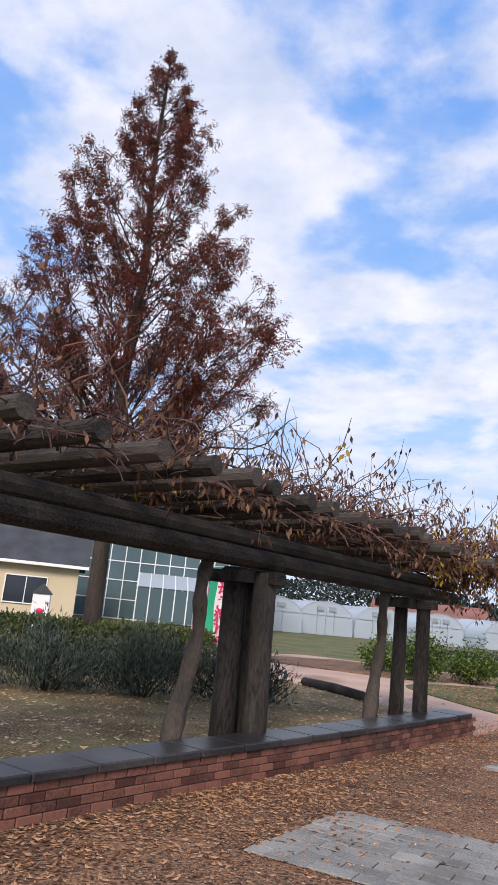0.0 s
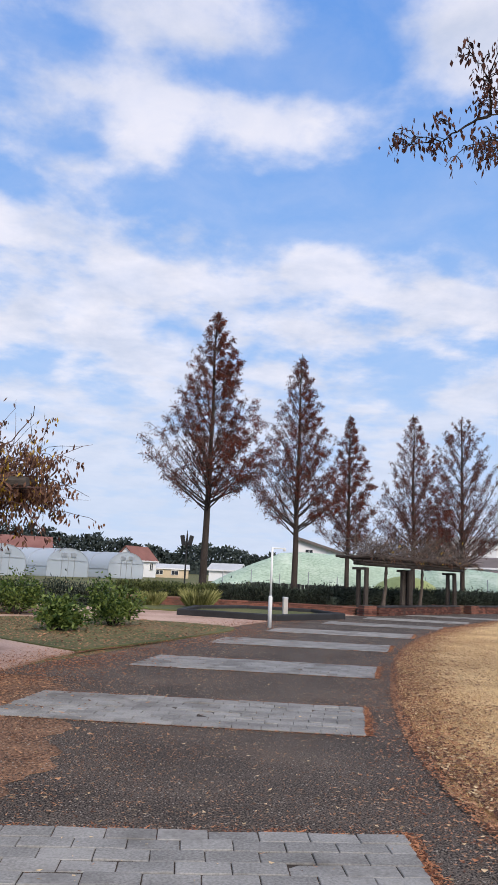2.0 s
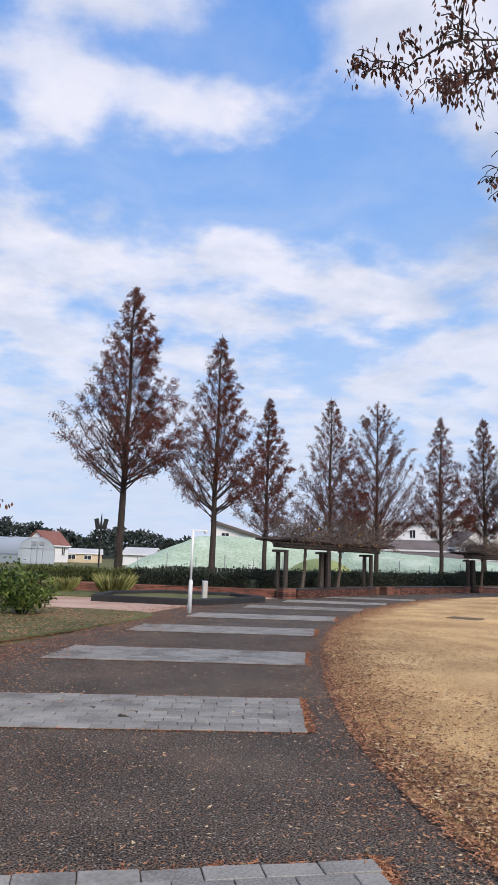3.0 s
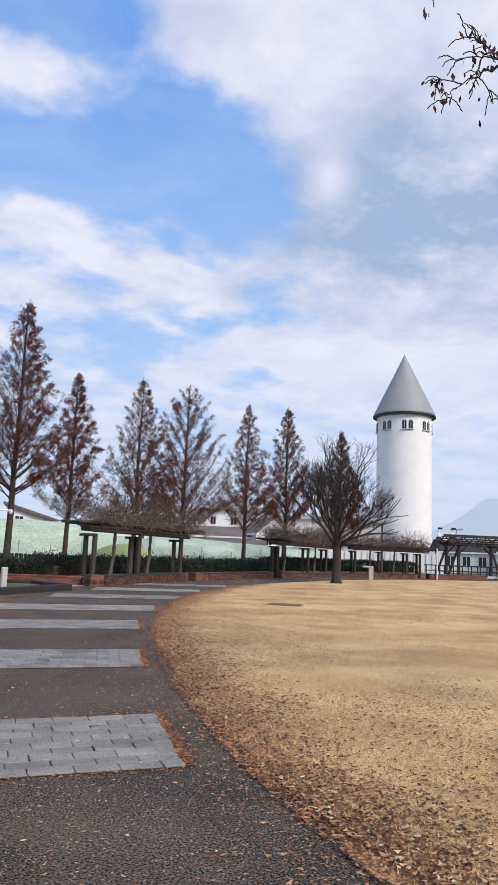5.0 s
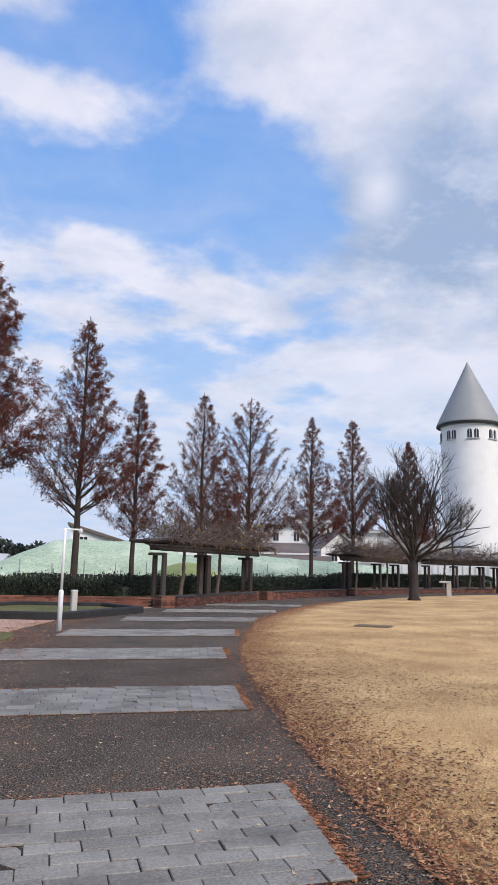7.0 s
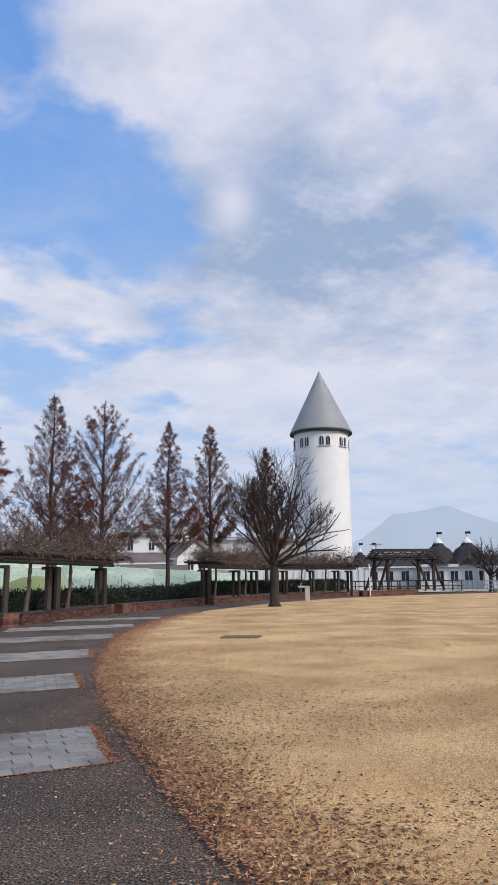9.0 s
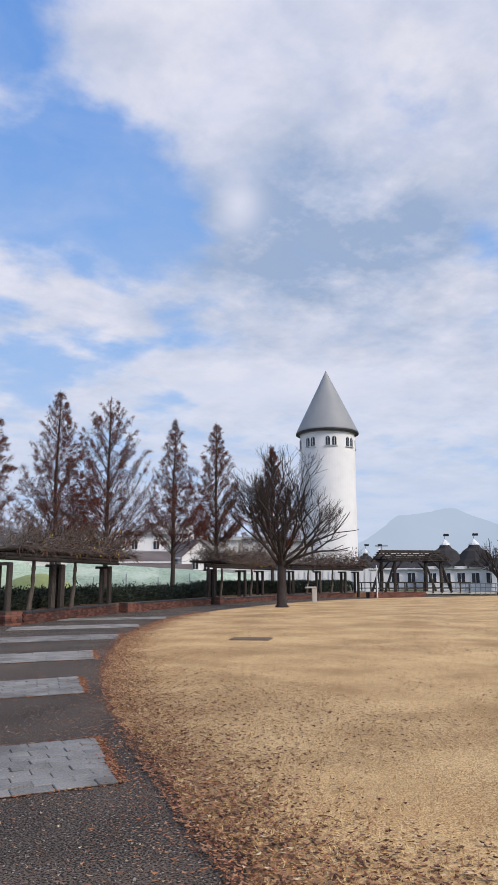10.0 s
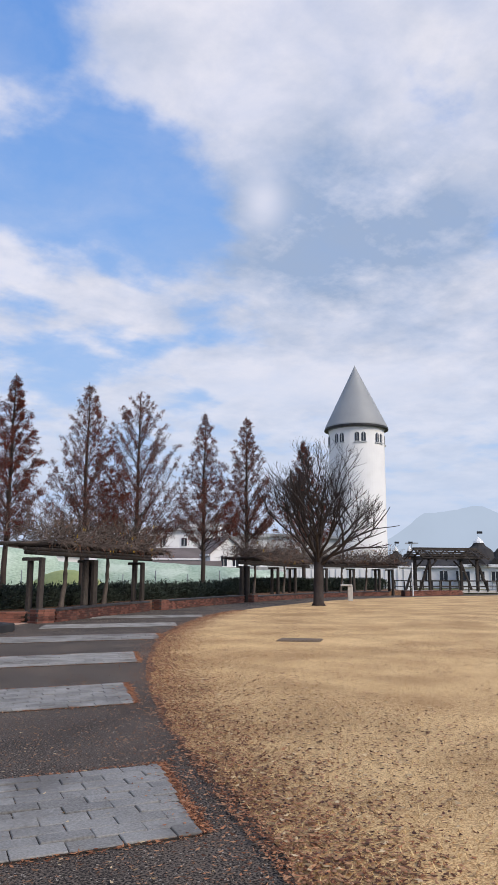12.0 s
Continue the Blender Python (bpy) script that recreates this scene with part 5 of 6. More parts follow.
part("fitting", Geo().lathe([(0.03, 2.24), (0.05, 2.28), (0.05, 2.33), (0.02, 2.35)], 8, (0.36, 0.02, 0)), METAL, w)
p = thing("pole", (39.3, 49.2, 0.0), "thin pale pole beside the far brick wall", "pole")
part("shaft", Geo().tube([(0, 0, -0.02), (0, 0, 2.5)], [0.05, 0.045], 8), METAL, p)
s = thing("bollard", pose(2.75, 25.6, 0, 0, 0, 10), "short pale concrete bollard beside the basin", "bollard")
part("body", Geo().box((0, 0, 0.36), (0.17, 0.17, 0.76), 0, 0.02), PEBBLE, s)
part("cap", Geo().box((0, 0, 0.75), (0.18, 0.18, 0.06), 0, 0.02), PALEGREY, s)
ring = [(-0.9, 25.6), (2.3, 24.5), (5.1, 27.5), (4.3, 29.6), (1.6, 30.4), (-0.4, 28.6)]
basin = thing("raised_basin", (0, 0, 0), "low black-edged planting basin filled with grass", "planter")
for (x0, y0), (x1, y1) in zip(ring, ring[1:] + ring[:1]):
    l, a = math.hypot(x1 - x0, y1 - y0), math.degrees(math.atan2(y1 - y0, x1 - x0))
    part("edge", Geo().box(((x0 + x1) / 2, (y0 + y1) / 2, 0.1), (l + 0.2, 0.26, 0.24), a, 0.03), RUBBER, basin, "black kerb")
part("turf", Geo().prism(ring, -0.02, 0.1), GRASS, basin)
x, y = off(-2.05, 50, (0.07, 0.1))
lamp = thing("street_lamp", (x, y, 0), "black park lamp post with a twin lantern", "street lamp")
part("post", Geo().tube([(0, 0, -0.03), (0, 0, 0.6), (0, 0, 0.62), (0, 0, 3.1)], [0.10, 0.09, 0.06, 0.05], 10), BLACKMETAL, lamp)
for q in (-1, 1):
    lan = part("lantern", Geo().box((0, 0, 0), (0.3, 0.3, 0.72), 0, 0.04), BLACKMETAL, lamp, "black box lantern")
    lan.matrix_local = pose(q * 0.26, 0, 3.55, 0, q * 12)
part("finial", Geo().lathe([(0.05, 3.05), (0.10, 3.15), (0.05, 3.9), (0.02, 4.25)], 8), BLACKMETAL, lamp)
x, y = off(36.96, 88, (0.48, 5.8))
pole = thing("utility_pole", (x, y, 0), "dark slim utility pole beside the tower", "utility pole")
part("shaft", Geo().tube([(0, 0, -0.1), (0, 0, 5.6)], [0.14, 0.11], 8), BLACKMETAL, pole)
x, y = off(42.33, 130, (0.48, 5.8))
pole = thing("utility_pole", (x, y, 0), "floodlight mast with a short crossarm", "utility pole")
part("shaft", Geo().tube([(0, 0, -0.1), (0, 0, 7.2)], [0.12, 0.10], 8), STEEL, pole)
part("crossarm", Geo().box((0, 0, 7.1), (2.2, 0.5, 0.25), -42), STEEL, pole)

# plastic tunnels
def tunnel(az, far, heading, length, width, height, seed):
    x, y = off(az, far)
    t = thing("plastic_greenhouse", pose(x, y, 0, 0, 0, heading), "arched greenhouse of cloudy plastic film", "greenhouse", "plastic greenhouses")
    n = 12
    prof = [(-width / 2, 0.0), (-width / 2, height * 0.45)] + [(-width / 2 * math.cos(math.pi * k / n), height * 0.45 + height * 0.55 * math.sin(math.pi * k / n)) for k in range(1, n)] + [(width / 2, height * 0.45), (width / 2, 0)]
    g = Geo()
    m = len(prof)
    segs = int(length / 2)
    for i in range(segs + 1):
        sag = 0.03 * (i % 2)
        g.v += [(-i * length / segs, yy, zz - sag * (zz > 1)) for yy, zz in prof]
    g.f = [(i * m + k, (i + 1) * m + k, (i + 1) * m + k + 1, i * m + k + 1) for i in range(segs) for k in range(m - 1)]
    part("film", g, FILM, t, smooth=True)
    e = Geo()
    e.add([(0.0, yy, zz) for yy, zz in prof], [tuple(range(m))])
    part("end_wall", e, FILM, t)
    for i in range(0, segs + 1, 2):
        part("hoop", Geo().tube([(-i * length / segs + 0.01, yy * 1.008, zz * 1.008) for yy, zz in prof], [0.035] * m, 4), STEEL, t)
    fr = Geo()
    for yy in (-1.0, 0, 1.0):
        fr.box((0.04, yy, height * 0.4), (0.06, 0.07, height * 0.8))
    fr.box((0.04, 0, height * 0.58), (0.06, width * 0.9, 0.07))
    part("door_frame", fr, STEEL, t)
    for yy in (-0.75, 0.75):
        part("vent_fan", Geo().box((0.08, yy, height * 0.78), (0.16, 0.85, 0.5), 0, 0.04), STEEL, t)
    part("side_rail", Geo().tube([(0, -width / 2 - 0.02, 1.2), (-length, -width / 2 - 0.02, 1.2)], [0.05, 0.05], 4), STEEL, t)
    return t


for i, (az, far, ln) in enumerate(((-6.7, 99, 36), (-11.2, 92, 34), (-16.2, 84, 30), (-20.8, 80, 30), (-25.2, 76, 28), (-29.5, 72, 26))):
    tunnel(az, far, -40, ln, 6.4, 3.5, i)

# houses, hall and woods to the side
x, y = off(-16.8, 132)
gabled("white_house", pose(x, y, 0, 0, 0, 14), 19, 9, 3.9, 6.0, WHITE, REDROOF, "white house with a red-brown tiled roof", 0.5, windows=((-1.5, 3.0, 3.4, 1.0), (4.2, 3.0, 0.9, 0.9), (-6.5, 3.0, 1.4, 0.9)))
x, y = off(-5.9, 128, (0.07, 0.1))
gabled("white_house", pose(x, y, 0, 0, 0, 60), 6, 4.4, 2.9, 5.0, WHITE, REDROOF, "small white house with a brown roof", 0.3, windows=((1.5, 1.8, 0.9, 1.1),), fronts=((0, 2.0, 0.7, 1.0),))
x, y = off(-3.3, 135)
gabled("store_shed", pose(x, y, 0, 0, 0, 4), 7, 4, 1.6, 2.3, CREAM, PALEGREY, "low pale store shed at the wood's edge", 0.2, windows=((-1.8, 0.9, 1.2, 0.7), (1.0, 0.9, 1.2, 0.7)))
x, y = off(1.3, 118)
gabled("store_shed", pose(x, y, 0, 0, 0, -20), 5, 4, 1.8, 2.7, WHITE, PALEGREY, "white shed with a pale grey roof", 0.3)
gabled("cream_house", pose(-43.2, 33.0, 0, 0, 0, 44), 15.0, 9, 3.7, 6.9, CREAM, SLATE, "cream house with a dark slate roof", 0.6, windows=((4.2, 1.6, 2.6, 1.7), (-1.0, 1.6, 2.6, 1.7)))
hx, hy = off(-37.5, 62, (-0.1, -1.9))
hall = thing("glass_hall", pose(hx, hy, 0, 0, 0, 38), "glass hall with a white steel grid", "building")
part("core", Geo().box((0, 4.5, 3.9), (19.5, 5.0, 7.9)), PALEGREY, hall, "dim interior block")
cols_x = [-10 + 1.25 * k for k in range(17)]
for k in range(16):
    for r in range(5):
        part("pane", Geo().box((cols_x[k] + 0.625, 0.03, 0.8 + r * 1.55), (1.19, 0.03, 1.49)), GLASS, hall)
for xk in cols_x:
    part("mullion", Geo().box((xk, 0, 3.9), (0.08, 0.14, 7.9)), METAL, hall)
for r in range(6):
    part("transom", Geo().box((0, -0.005, 0.03 + r * 1.55), (20.1, 0.13, 0.08)), METAL, hall)
part("roof", Geo().box((0, 3.4, 7.95), (20.6, 7.6, 0.2), 0, 0.04), METAL, hall)
part("canopy_beam", Geo().tube([(-1.2, -3.4, 2.7), (-1.2, 0, 3.9)], [0.08, 0.08], 6), METAL, hall)
for k in range(6):
    part("porch_bar", Geo().tube([(-1.2 + k * 1.0, -3.4, 2.7), (-1.2 + k * 1.0, -0.05, 3.9)], [0.06, 0.06], 5), METAL, hall)
    part("porch_post", Geo().box((-1.2 + k * 1.0, -3.4, 1.35), (0.09, 0.09, 2.7)), METAL, hall)
    if k < 5:
        part("porch_pane", Geo().box((-0.7 + k * 1.0, -3.38, 1.4), (0.9, 0.03, 2.5)), GLASS, hall)
        pg = part("porch_roof_pane", Geo().box((0, 0, 0), (0.9, 3.5, 0.03)), FILM, hall)
        pg.matrix_local = pose(-0.7 + k * 1.0, -1.72, 3.32, 19.5)

woods = Geo()
rng = random.Random(77)
skyline = ((-75, 12), (-40, 13), (-28, 14), (-24, 15.5), (-20, 13.0), (-14, 11.5), (-9, 10.5), (-5.5, 8.0), (-3.4, 6.3), (-1.8, 9.0), (0, 9.4), (2, 8.6), (3.6, 7.2), (5.5, 6.5), (8, 6), (20, 7), (36, 6), (60, 5), (80, 6))
az = -75.0
while az < 80:
    for (a0, h0), (a1, h1) in zip(skyline, skyline[1:]):
        if a0 <= az <= a1:
            top = h0 + (h1 - h0) * (az - a0) / (a1 - a0)
    x, y = off(az, 250 + rng.uniform(-8, 30))
    hgt = top * rng.uniform(0.95, 1.2)
    wid = rng.uniform(3.0, 5.5)
    for _ in range(170):
        u, v = rng.gauss(0, 0.42), rng.random() ** 0.5
        k = max(0.15, 1 - abs(v - 0.6) * 1.1)
        woods.leaf((x + u * wid * k, y + rng.gauss(0, 0.4) * wid * k, hgt * v), (rng.uniform(-1, 1), rng.uniform(-1, 1), rng.uniform(-0.4, 1)), rng.uniform(0.9, 1.9), rng.uniform(0.6, 1.2), rng)
    az += 0.42
tagged(new("woodland", mesh_of("woodland", woods, FOREST_HAZED)), "dark evergreen woodland along the horizon", "woodland", "", "stuff")
# Upright sheet added behind the woods; its dark colour stands in for shade.
g = Geo()
for k in range(110):
    a = -76 + 156 * k / 109
    x, y = off(a, 292)
    g.v += [(x, y, -0.5), (x, y, 5.6 + noise.noise((k * 0.7, 0, 0)) * 0.8)]
g.f = [(2 * k, 2 * k + 2, 2 * k + 3, 2 * k + 1) for k in range(109)]
setting("backdrop", g, FOREST_HAZED, "backing sheet that stands for shade in the far woodland", "woodland")
g = Geo()
ridge = ((33, 0.2), (37, 1.3), (40, 2.45), (41.2, 3.0), (42.6, 3.95), (43.6, 4.75), (44.6, 4.85), (45.8, 5.0), (47.2, 5.25), (48.0, 5.25), (49.0, 4.8), (50.0, 4.4), (51.4, 3.9), (53, 3.3), (56, 2.4), (60, 1.2), (66, 0.3))
pts = smooth_line([(a, e, 0) for a, e in ridge], 8)
for k, p in enumerate(pts):
    x, y = off(p.x, 3300, LATE)
    e = p.y + 0.05 * noise.noise((k * 0.35, 2, 0)) + 0.025 * noise.noise((k * 0.9, 5, 0))
    g.v += [(x, y, -5), (x, y, 3300 * math.tan(radians(max(0.02, e))))]
g.f = [(2 * k, 2 * k + 2, 2 * k + 3, 2 * k + 1) for k in range(len(pts) - 1)]
setting("mountain", g, MOUNTAIN, "mountain with a flat summit, blue haze in its colour", "mountain")

# banners before the glass hall
def banner(az, far, z0, z1, w, cloth, text, seed):
    x, y = off(az, far, (-0.1, -1.9))
    t = thing("banner", pose(x, y, 0.17, 0, 0, -az), "tall green and white festival banner with red writing" if text else "tall pink festival banner on a pole", "banner")
    part("pole", Geo().tube([(-w / 2 - 0.03, 0, -0.3), (-w / 2 - 0.03, 0, z1 + 0.1)], [0.014, 0.012], 6), METAL, t)
    part("top_arm", Geo().tube([(-w / 2 - 0.03, 0, z1 + 0.02), (w / 2, 0, z1 + 0.02)], [0.01, 0.01], 6), METAL, t)
    g = Geo()
    for i in range(13):
        for j in range(5):
            u, v = j / 4, i / 12
            g.v.append((-w / 2 + w * u, 0.03 * math.sin(v * 5 + u * 2), z0 + (z1 - z0) * v))
    g.f = [(i * 5 + j, i * 5 + j + 1, (i + 1) * 5 + j + 1, (i + 1) * 5 + j) for i in range(12) for j in range(4)]
    c = part("cloth", g, cloth, t)
    so = c.modifiers.new("thick", "SOLIDIFY")
    so.thickness = 0.004
    if text:
        g = Geo()
        for i in range(13):
            for j in range(2):
                v = i / 12
                g.v.append((-w * 0.16 + w * 0.62 * j + 0.02 * math.sin(v * 9), 0.03 * math.sin(v * 5 + 1.2) - 0.03, z0 + 0.04 + (z1 - z0 - 0.08) * v))
        g.f = [(2 * i, 2 * i + 1, 2 * i + 3, 2 * i + 2) for i in range(12)]
        part("white_panel", g, WHITECLOTH, c, "white centre stripe")
        for k, ch in enumerate(text):
            cu = bpy.data.curves.new("letter", "FONT")
            cu.body, cu.size, cu.align_x, cu.extrude, cu.offset = ch, 0.36, "CENTER", 0.002, 0.006
            o = new("letter", cu)
            o.parent = c
            o.matrix_local = pose(w * 0.16, -0.075, z1 - 0.36 - k * 0.30, 90)
            cu.materials.append(CRIMSON)
        part("berry", Geo().lathe([(0.02, 0), (0.09, 0.08), (0.12, 0.17), (0.07, 0.22), (0.02, 0.23)], 10, (-0.05, -0.10, z0 + 0.04)), CRIMSON, c, "printed red berry")
    return t


banner(-32.3, 17.0, 0.50, 2.32, 0.52, GREENCLOTH, "いちご狩り", 1)
banner(-33.6, 23.0, 0.45, 2.05, 0.42, PINKCLOTH, "", 2)
sg = thing("sign_box", pose(*off(-45.6, 34, (-0.1, -1.9)), -0.04, 0, 0, 40), "small white house-shaped sign with a red berry", "sign")
part("body", Geo().box((0, 0, 0.75), (0.75, 0.5, 1.5), 0, 0.02), WHITECLOTH, sg)
rf = Geo()
rf.add([(-0.45, -0.3, 1.5), (0.45, -0.3, 1.5), (0.45, 0.3, 1.5), (-0.45, 0.3, 1.5), (0, -0.3, 1.95), (0, 0.3, 1.95)], [(0, 1, 4), (2, 3, 5), (1, 2, 5, 4), (3, 0, 4, 5), (3, 2, 1, 0)])
part("roof", rf, SLATE, sg)
part("berry", Geo().lathe([(0.02, 0), (0.14, 0.14), (0.19, 0.28), (0.12, 0.36), (0.02, 0.38)], 10, (0, -0.22, 0.5)), CRIMSON, sg, "red berry")
# log lying beside the paving
lg = thing("fallen_log", pose(-6.0, 11.9, 0.2, 0, 0, -35), "dark log lying at the bed's edge", "log")
part("log", Geo().tube([(-1.1, 0, 0.05), (0, 0.04, 0.06), (1.1, 0, 0.05)], [0.09, 0.10, 0.09], 9), TIMBER, lg, smooth=True)

# the overhanging tree beside the walk
rng = random.Random(303)
oak = thing("oak_tree", (7.4, 5.0, 0.03), "leaning tree with withered brown leaves over the walk", "tree")
trunk, limbs, twigs, leaf = Geo(), Geo(), Geo(), Geo()
trunk.tube([(0, 0, -0.1), (0, 0, 0.3), (-0.05, 0.05, 2.0), (-0.1, 0.1, 4.2), (-0.15, 0.1, 6.5), (-0.1, 0, 8.6)], [0.30, 0.21, 0.18, 0.15, 0.10, 0.04], 10)


def leaf_bunch(p, n):
    for _ in range(n):
        leaf.leaf(p + Vector((rng.gauss(0, 0.05), rng.gauss(0, 0.05), rng.gauss(0, 0.04))), (rng.uniform(-0.5, 0.5), rng.uniform(-0.5, 0.5), -1), rng.uniform(0.05, 0.09), rng.uniform(0.022, 0.038), rng)


def oak_limb(a, b, r, sag, leafy, level=0):
    """A limb from a to b with shorter side shoots and bunches of hanging leaves towards its end."""
    a, b = Vector(a), Vector(b)
    n = 9
    pts = [a.lerp(b, k / n) + Vector((0, 0, sag * math.sin(math.pi * k / n))) + Vector((rng.gauss(0, 1), rng.gauss(0, 1), rng.gauss(0, 1))) * 0.018 * (b - a).length * (0 < k) for k in range(n + 1)]
    (limbs if level == 0 else twigs).tube(pts, [max(0.004, r * (1 - 0.09 * k)) for k in range(n + 1)], 6 if level == 0 else 4, False)
    for k in range(3, n + 1):
        if level and rng.random() < leafy:
            leaf_bunch(pts[k], rng.randint(2, 6))
    if level >= 3:
        return
    for k in range(7 if level == 0 else 4):
        s = rng.randint(3, n)
        d = (pts[s] - pts[s - 1]).normalized()
        side = Vector((rng.uniform(-1, 1), rng.uniform(-1, 1), rng.uniform(-0.7, 0.7)))
        l = (0.48, 0.28, 0.17)[level] * rng.uniform(0.6, 1.1)
        end = pts[s] + (d * 0.7 + side * 0.6).normalized() * l
        oak_limb(pts[s], end, r * 0.42, 0.03, leafy, level + 1)


for tip, z, leafy in (((2.3, 5.05, 5.55), 6.3, 0.22), ((2.9, 5.5, 5.65), 6.5, 0.22), ((3.2, 5.6, 5.75), 6.6, 0.22), ((3.5, 5.7, 6.8), 7.2, 0.28), ((3.35, 5.8, 4.95), 6.0, 0.03), ((3.6, 5.7, 5.2), 6.1, 0.06), ((3.9, 5.8, 6.3), 6.8, 0.3), ((10.2, 6.6, 6.2), 5.0, 0.5), ((9.8, 3.4, 6.4), 5.4, 0.5), ((7.2, 6.6, 8.0), 6.2, 0.5), ((8.2, 5.2, 9.2), 6.8, 0.4)):
    oak_limb((-0.1, 0.08, z), (tip[0] - 7.4, tip[1] - 5.0, tip[2]), 0.034, 0.18, leafy)
part("trunk", trunk, DARKBARK, oak, smooth=True)
tagged(part("limbs", limbs, DARKBARK, oak), kind="stuff")
tagged(part("twigs", twigs, DARKBARK, oak), kind="stuff")
part("leaves", leaf, OAKLEAF, oak, "hanging withered brown leaves")

# ---------------------------------------------------------------- fallen leaves, grass blades
rng = random.Random(909)


def scatter(name, material, spots, label, category, lo, hi, thin=0.5, z=0.008):
    g = Geo()
    for x, y in spots:
        a, l = rng.uniform(0, 6.283), rng.uniform(lo, hi)
        w = l * thin * rng.uniform(0.6, 1.2)
        c, s = math.cos(a), math.sin(a)
        k = rng.uniform(0.05, 0.4) * l
        zz = z + rng.uniform(0, 0.006)
        g.add([(x - c * l / 2, y - s * l / 2, zz + rng.uniform(0, k)), (x + s * w / 2, y - c * w / 2, zz), (x + c * l / 2, y + s * l / 2, zz + rng.uniform(0, k)), (x - s * w / 2, y + c * w / 2, zz + k * 0.3)], [(0, 1, 2, 3)])
    return tagged(new(name, mesh_of(name, g, material)), label, category, "", "stuff")


spots = []
while len(spots) < 14000:
    t = rng.random() ** 0.8
    p = WALL_LINE[int(t * (len(WALL_LINE) - 1))]
    spots.append((p.x + abs(rng.gauss(0, 0.8)) + 0.03, p.y + rng.uniform(-0.4, 0.4)))
scatter("leaf_litter", LITTER, spots, "brown dry leaves drifted along the brick wall", "fallen leaves", 0.022, 0.065)
spots = [(rng.uniform(-4.5, 2.6), rng.uniform(-2, 24)) for _ in range(3600)]
spots = [(x, y) for x, y in spots if -4 + 0.1 * y < x < edge_x(y)]
scatter("leaf_litter", LITTERPALE, spots, "scattered pale dry leaves on the asphalt walk", "fallen leaves", 0.015, 0.045)
spots = []
while len(spots) < 60000:
    x, y = rng.uniform(-3.4, 4.2), 0.5 + rng.random() ** 1.5 * 20
    if x < edge_x(y) and noise.noise((x * 0.5, y * 0.5, 7)) + rng.uniform(-0.4, 0.6) > 0:
        spots.append((x, y))
scatter("grit", LITTER, spots, "brown needle dust and grit on the walk", "leaf dust", 0.012, 0.04, 0.22, z=0.003)
spots = []
while len(spots) < 90000:
    x, y = rng.uniform(-3.0, 4.6), 0.3 + rng.random() ** 1.5 * 20
    if x < edge_x(y):
        spots.append((x, y))
scatter("gravel_chips", STONECHIP, spots, "pale gravel chips showing in the asphalt", "gravel", 0.007, 0.020, 0.8, z=0.002)
spots = []
for _ in range(76000):
    y = 1.0 + rng.random() ** 1.5 * 34
    wide = 0.42 + 0.36 * noise.noise((y * 1.5, 0, 5))
    spots.append((edge_x(y) - 0.12 + abs(rng.gauss(0, wide + 0.06)) * (1 if rng.random() < 0.94 else -0.5), y))
scatter("leaf_litter", LITTERRED, spots[:40000], "reddish leaf drift along the lawn's edge", "fallen leaves", 0.012, 0.042, z=0.018)
scatter("leaf_litter", LITTER, spots[40000:], "brown leaf drift along the lawn's edge", "fallen leaves", 0.014, 0.05, z=0.018)
spots = []
for _ in range(12000):
    p = PATH_LEFT[rng.randint(15, 34)]
    spots.append((p.x + rng.gauss(0.2, 0.75), p.y + rng.uniform(-0.7, 0.7)))
scatter("leaf_litter", LITTERRED, spots, "reddish leaves blown along the walk's planted side", "fallen leaves", 0.02, 0.06, z=0.012)
spots = []
while len(spots) < 52000:
    x, y = 2.1 + rng.random() ** 1.7 * 22, 2 + rng.random() ** 1.3 * 32
    near_edge = math.exp(-max(0, x - edge_x(y)) / 2.2)
    if x > edge_x(y) and noise.noise((x * 0.45, y * 0.45, 2)) + 0.7 * noise.noise((x * 1.3, y * 1.3, 8)) + near_edge * 0.55 + rng.uniform(-0.85, 0.25) > 0:
        spots.append((x, y))
rng.shuffle(spots)
scatter("leaf_litter", OAKLEAF, spots[:21000], "dark brown leaves scattered over the lawn", "fallen leaves", 0.015, 0.045, 0.6, z=0.028)
scatter("leaf_litter", LITTER, spots[21000:43000], "orange-brown leaves scattered over the lawn", "fallen leaves", 0.015, 0.05, 0.6, z=0.028)
scatter("leaf_litter", LITTERPALE, spots[43000:], "pale curled leaves scattered over the lawn", "fallen leaves", 0.015, 0.055, 0.6, z=0.028)
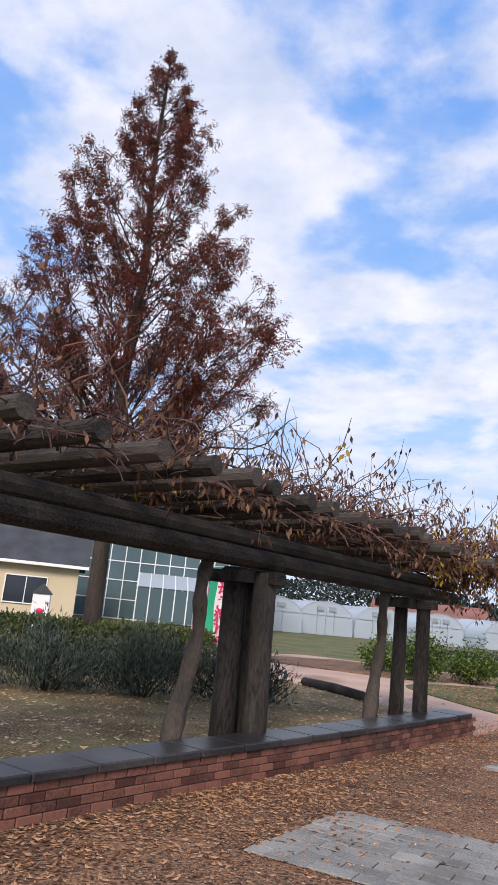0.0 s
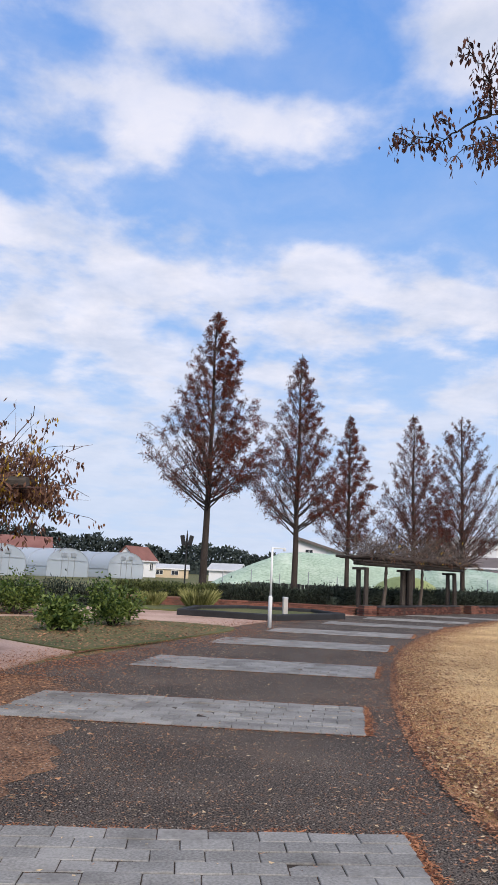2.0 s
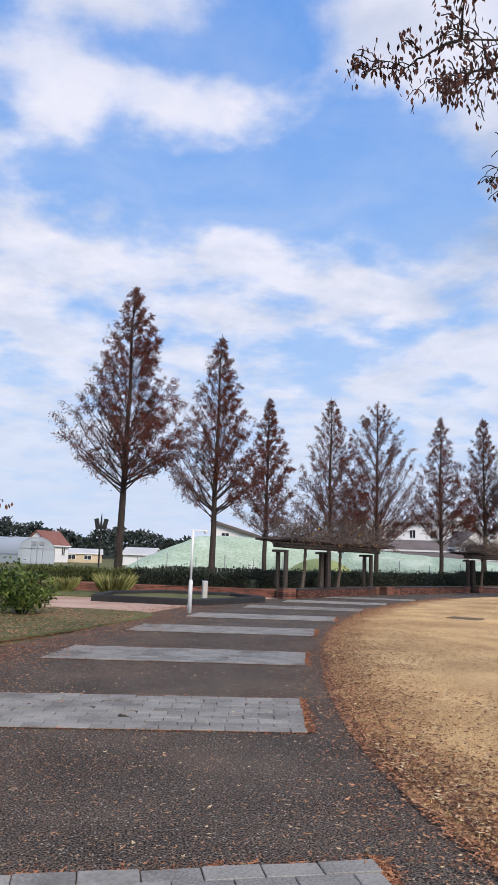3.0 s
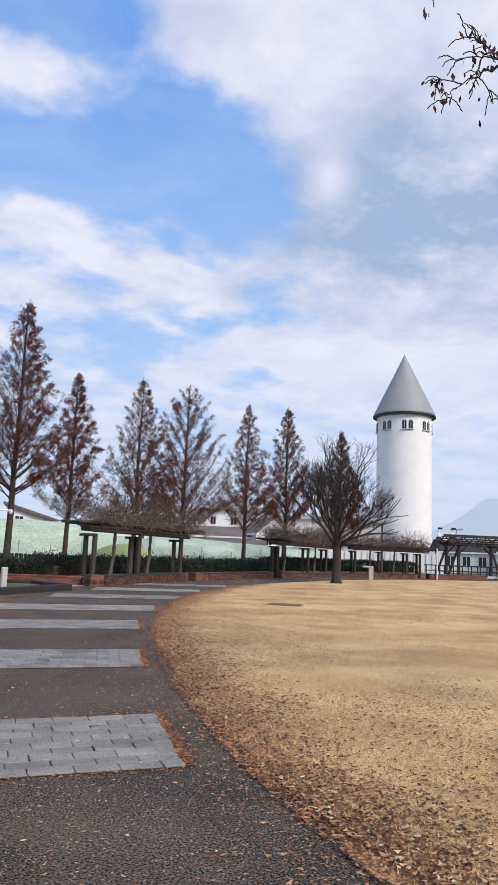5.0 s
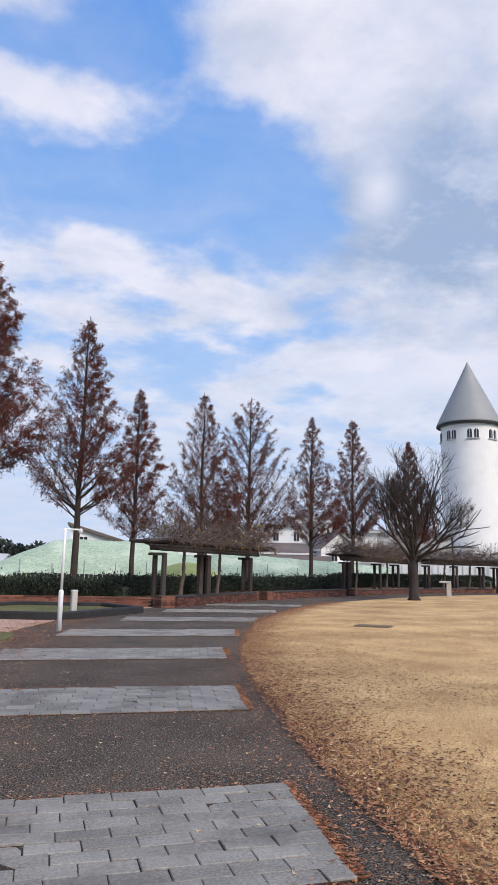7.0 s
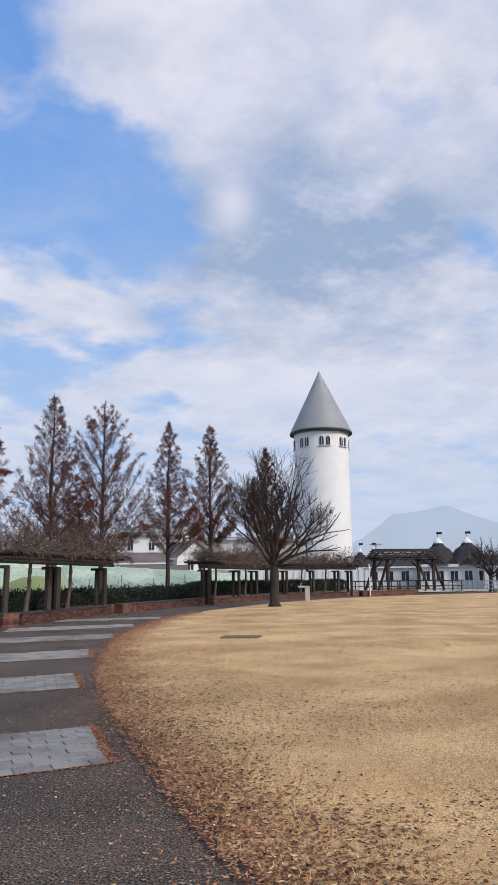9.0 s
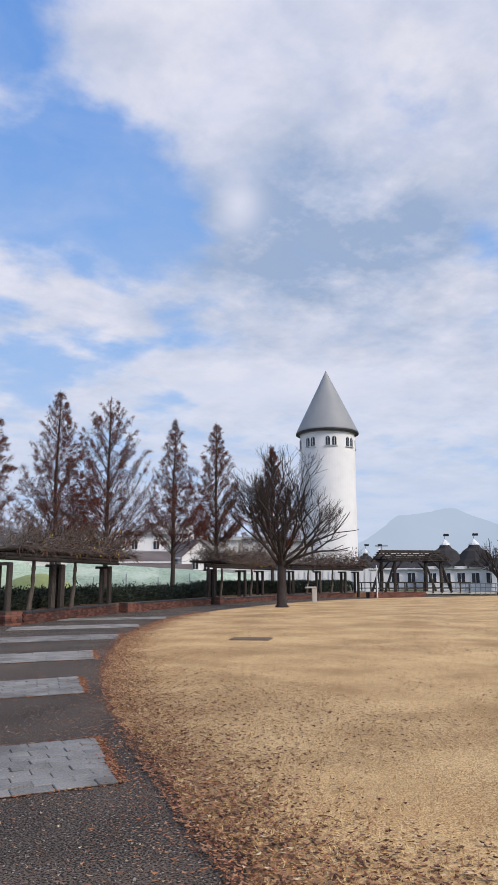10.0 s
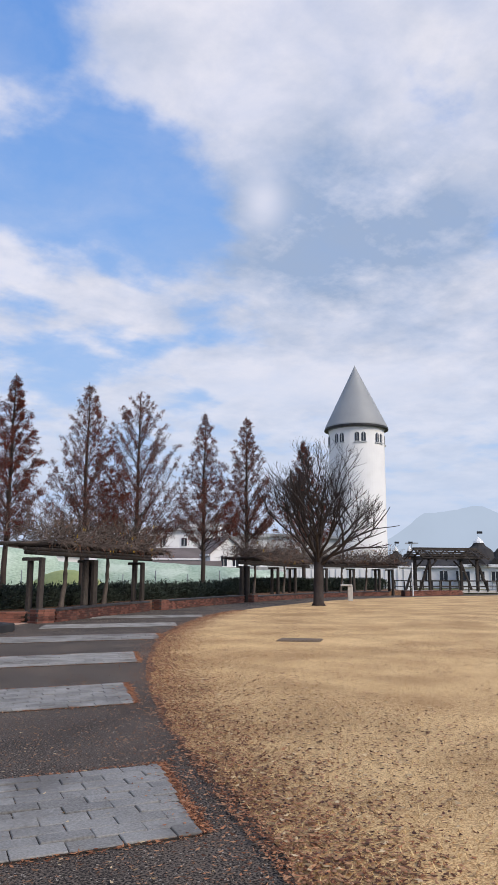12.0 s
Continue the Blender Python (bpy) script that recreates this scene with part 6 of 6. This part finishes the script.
# needle litter gathered along the paver bands
spots = []
for i, ((bx, by), ang) in enumerate(BANDS[:6]):
    c, n = math.cos(radians(-ang)), math.sin(radians(-ang))
    for _ in range(2200):
        if rng.random() < 0.62:
            u, w = abs(rng.gauss(0, 0.045)) - 0.01, rng.uniform(-BAND_D, 0.05)
        else:
            u, w = -BAND_W * rng.random(), rng.choice((-BAND_D - abs(rng.gauss(0, 0.05)), abs(rng.gauss(0, 0.04))))
        u += band_skew(i) * w / BAND_D
        spots.append((bx + c * u - n * w, by + n * u + c * w))
scatter("leaf_litter", LITTERRED, spots, "reddish needle litter along the paver bands", "fallen leaves", 0.014, 0.045, 0.4, z=0.006)
spots = [(rng.uniform(-12, -4.0), rng.uniform(0, 13)) for _ in range(9000)]
scatter("leaf_litter", LITTERPALE, [(x, y) for x, y in spots if x < -4.5 + 0.1 * y], "dry leaves on the soil bed", "fallen leaves", 0.04, 0.09, z=0.178)
spots = [(rng.uniform(-6, 1), rng.uniform(13.4, 22)) for _ in range(9000)]
plot = [(-2.3, 13.4), (-0.3, 17.2), (0.8, 20.6), (-1.8, 22.0), (-5.5, 21.2), (-6.6, 18.4), (-4.6, 15.6)]
scatter("leaf_litter", LITTER, [(x, y) for x, y in spots if inside(x, y, plot)], "brown leaves on the grass plot", "fallen leaves", 0.04, 0.09, z=0.035)
g = Geo()
while len(g.f) < 150000:
    x, y = 2.0 + rng.random() ** 1.6 * 15, 3 + rng.random() ** 1.3 * 22
    if x < edge_x(y):
        continue
    h, a = rng.uniform(0.018, 0.045), rng.uniform(0, 6.283)
    c, s = math.cos(a), math.sin(a)
    g.add([(x - s * 0.004, y + c * 0.004, 0.006), (x + s * 0.004, y - c * 0.004, 0.006), (x + c * h * 1.2, y + s * h * 1.2, 0.02 + h * rng.uniform(0.2, 0.8))], [(0, 1, 2)])
tagged(new("grass_blades", mesh_of("grass_blades", g, BLADE)), "short straw-coloured grass blades of the lawn", "grass", "", "stuff")

# ---------------------------------------------------------------- pieces of paving and walls
for ob, i in band_jobs:
    lay_pavers(ob, i)
for job in wall_jobs:
    lay_bricks(*job)
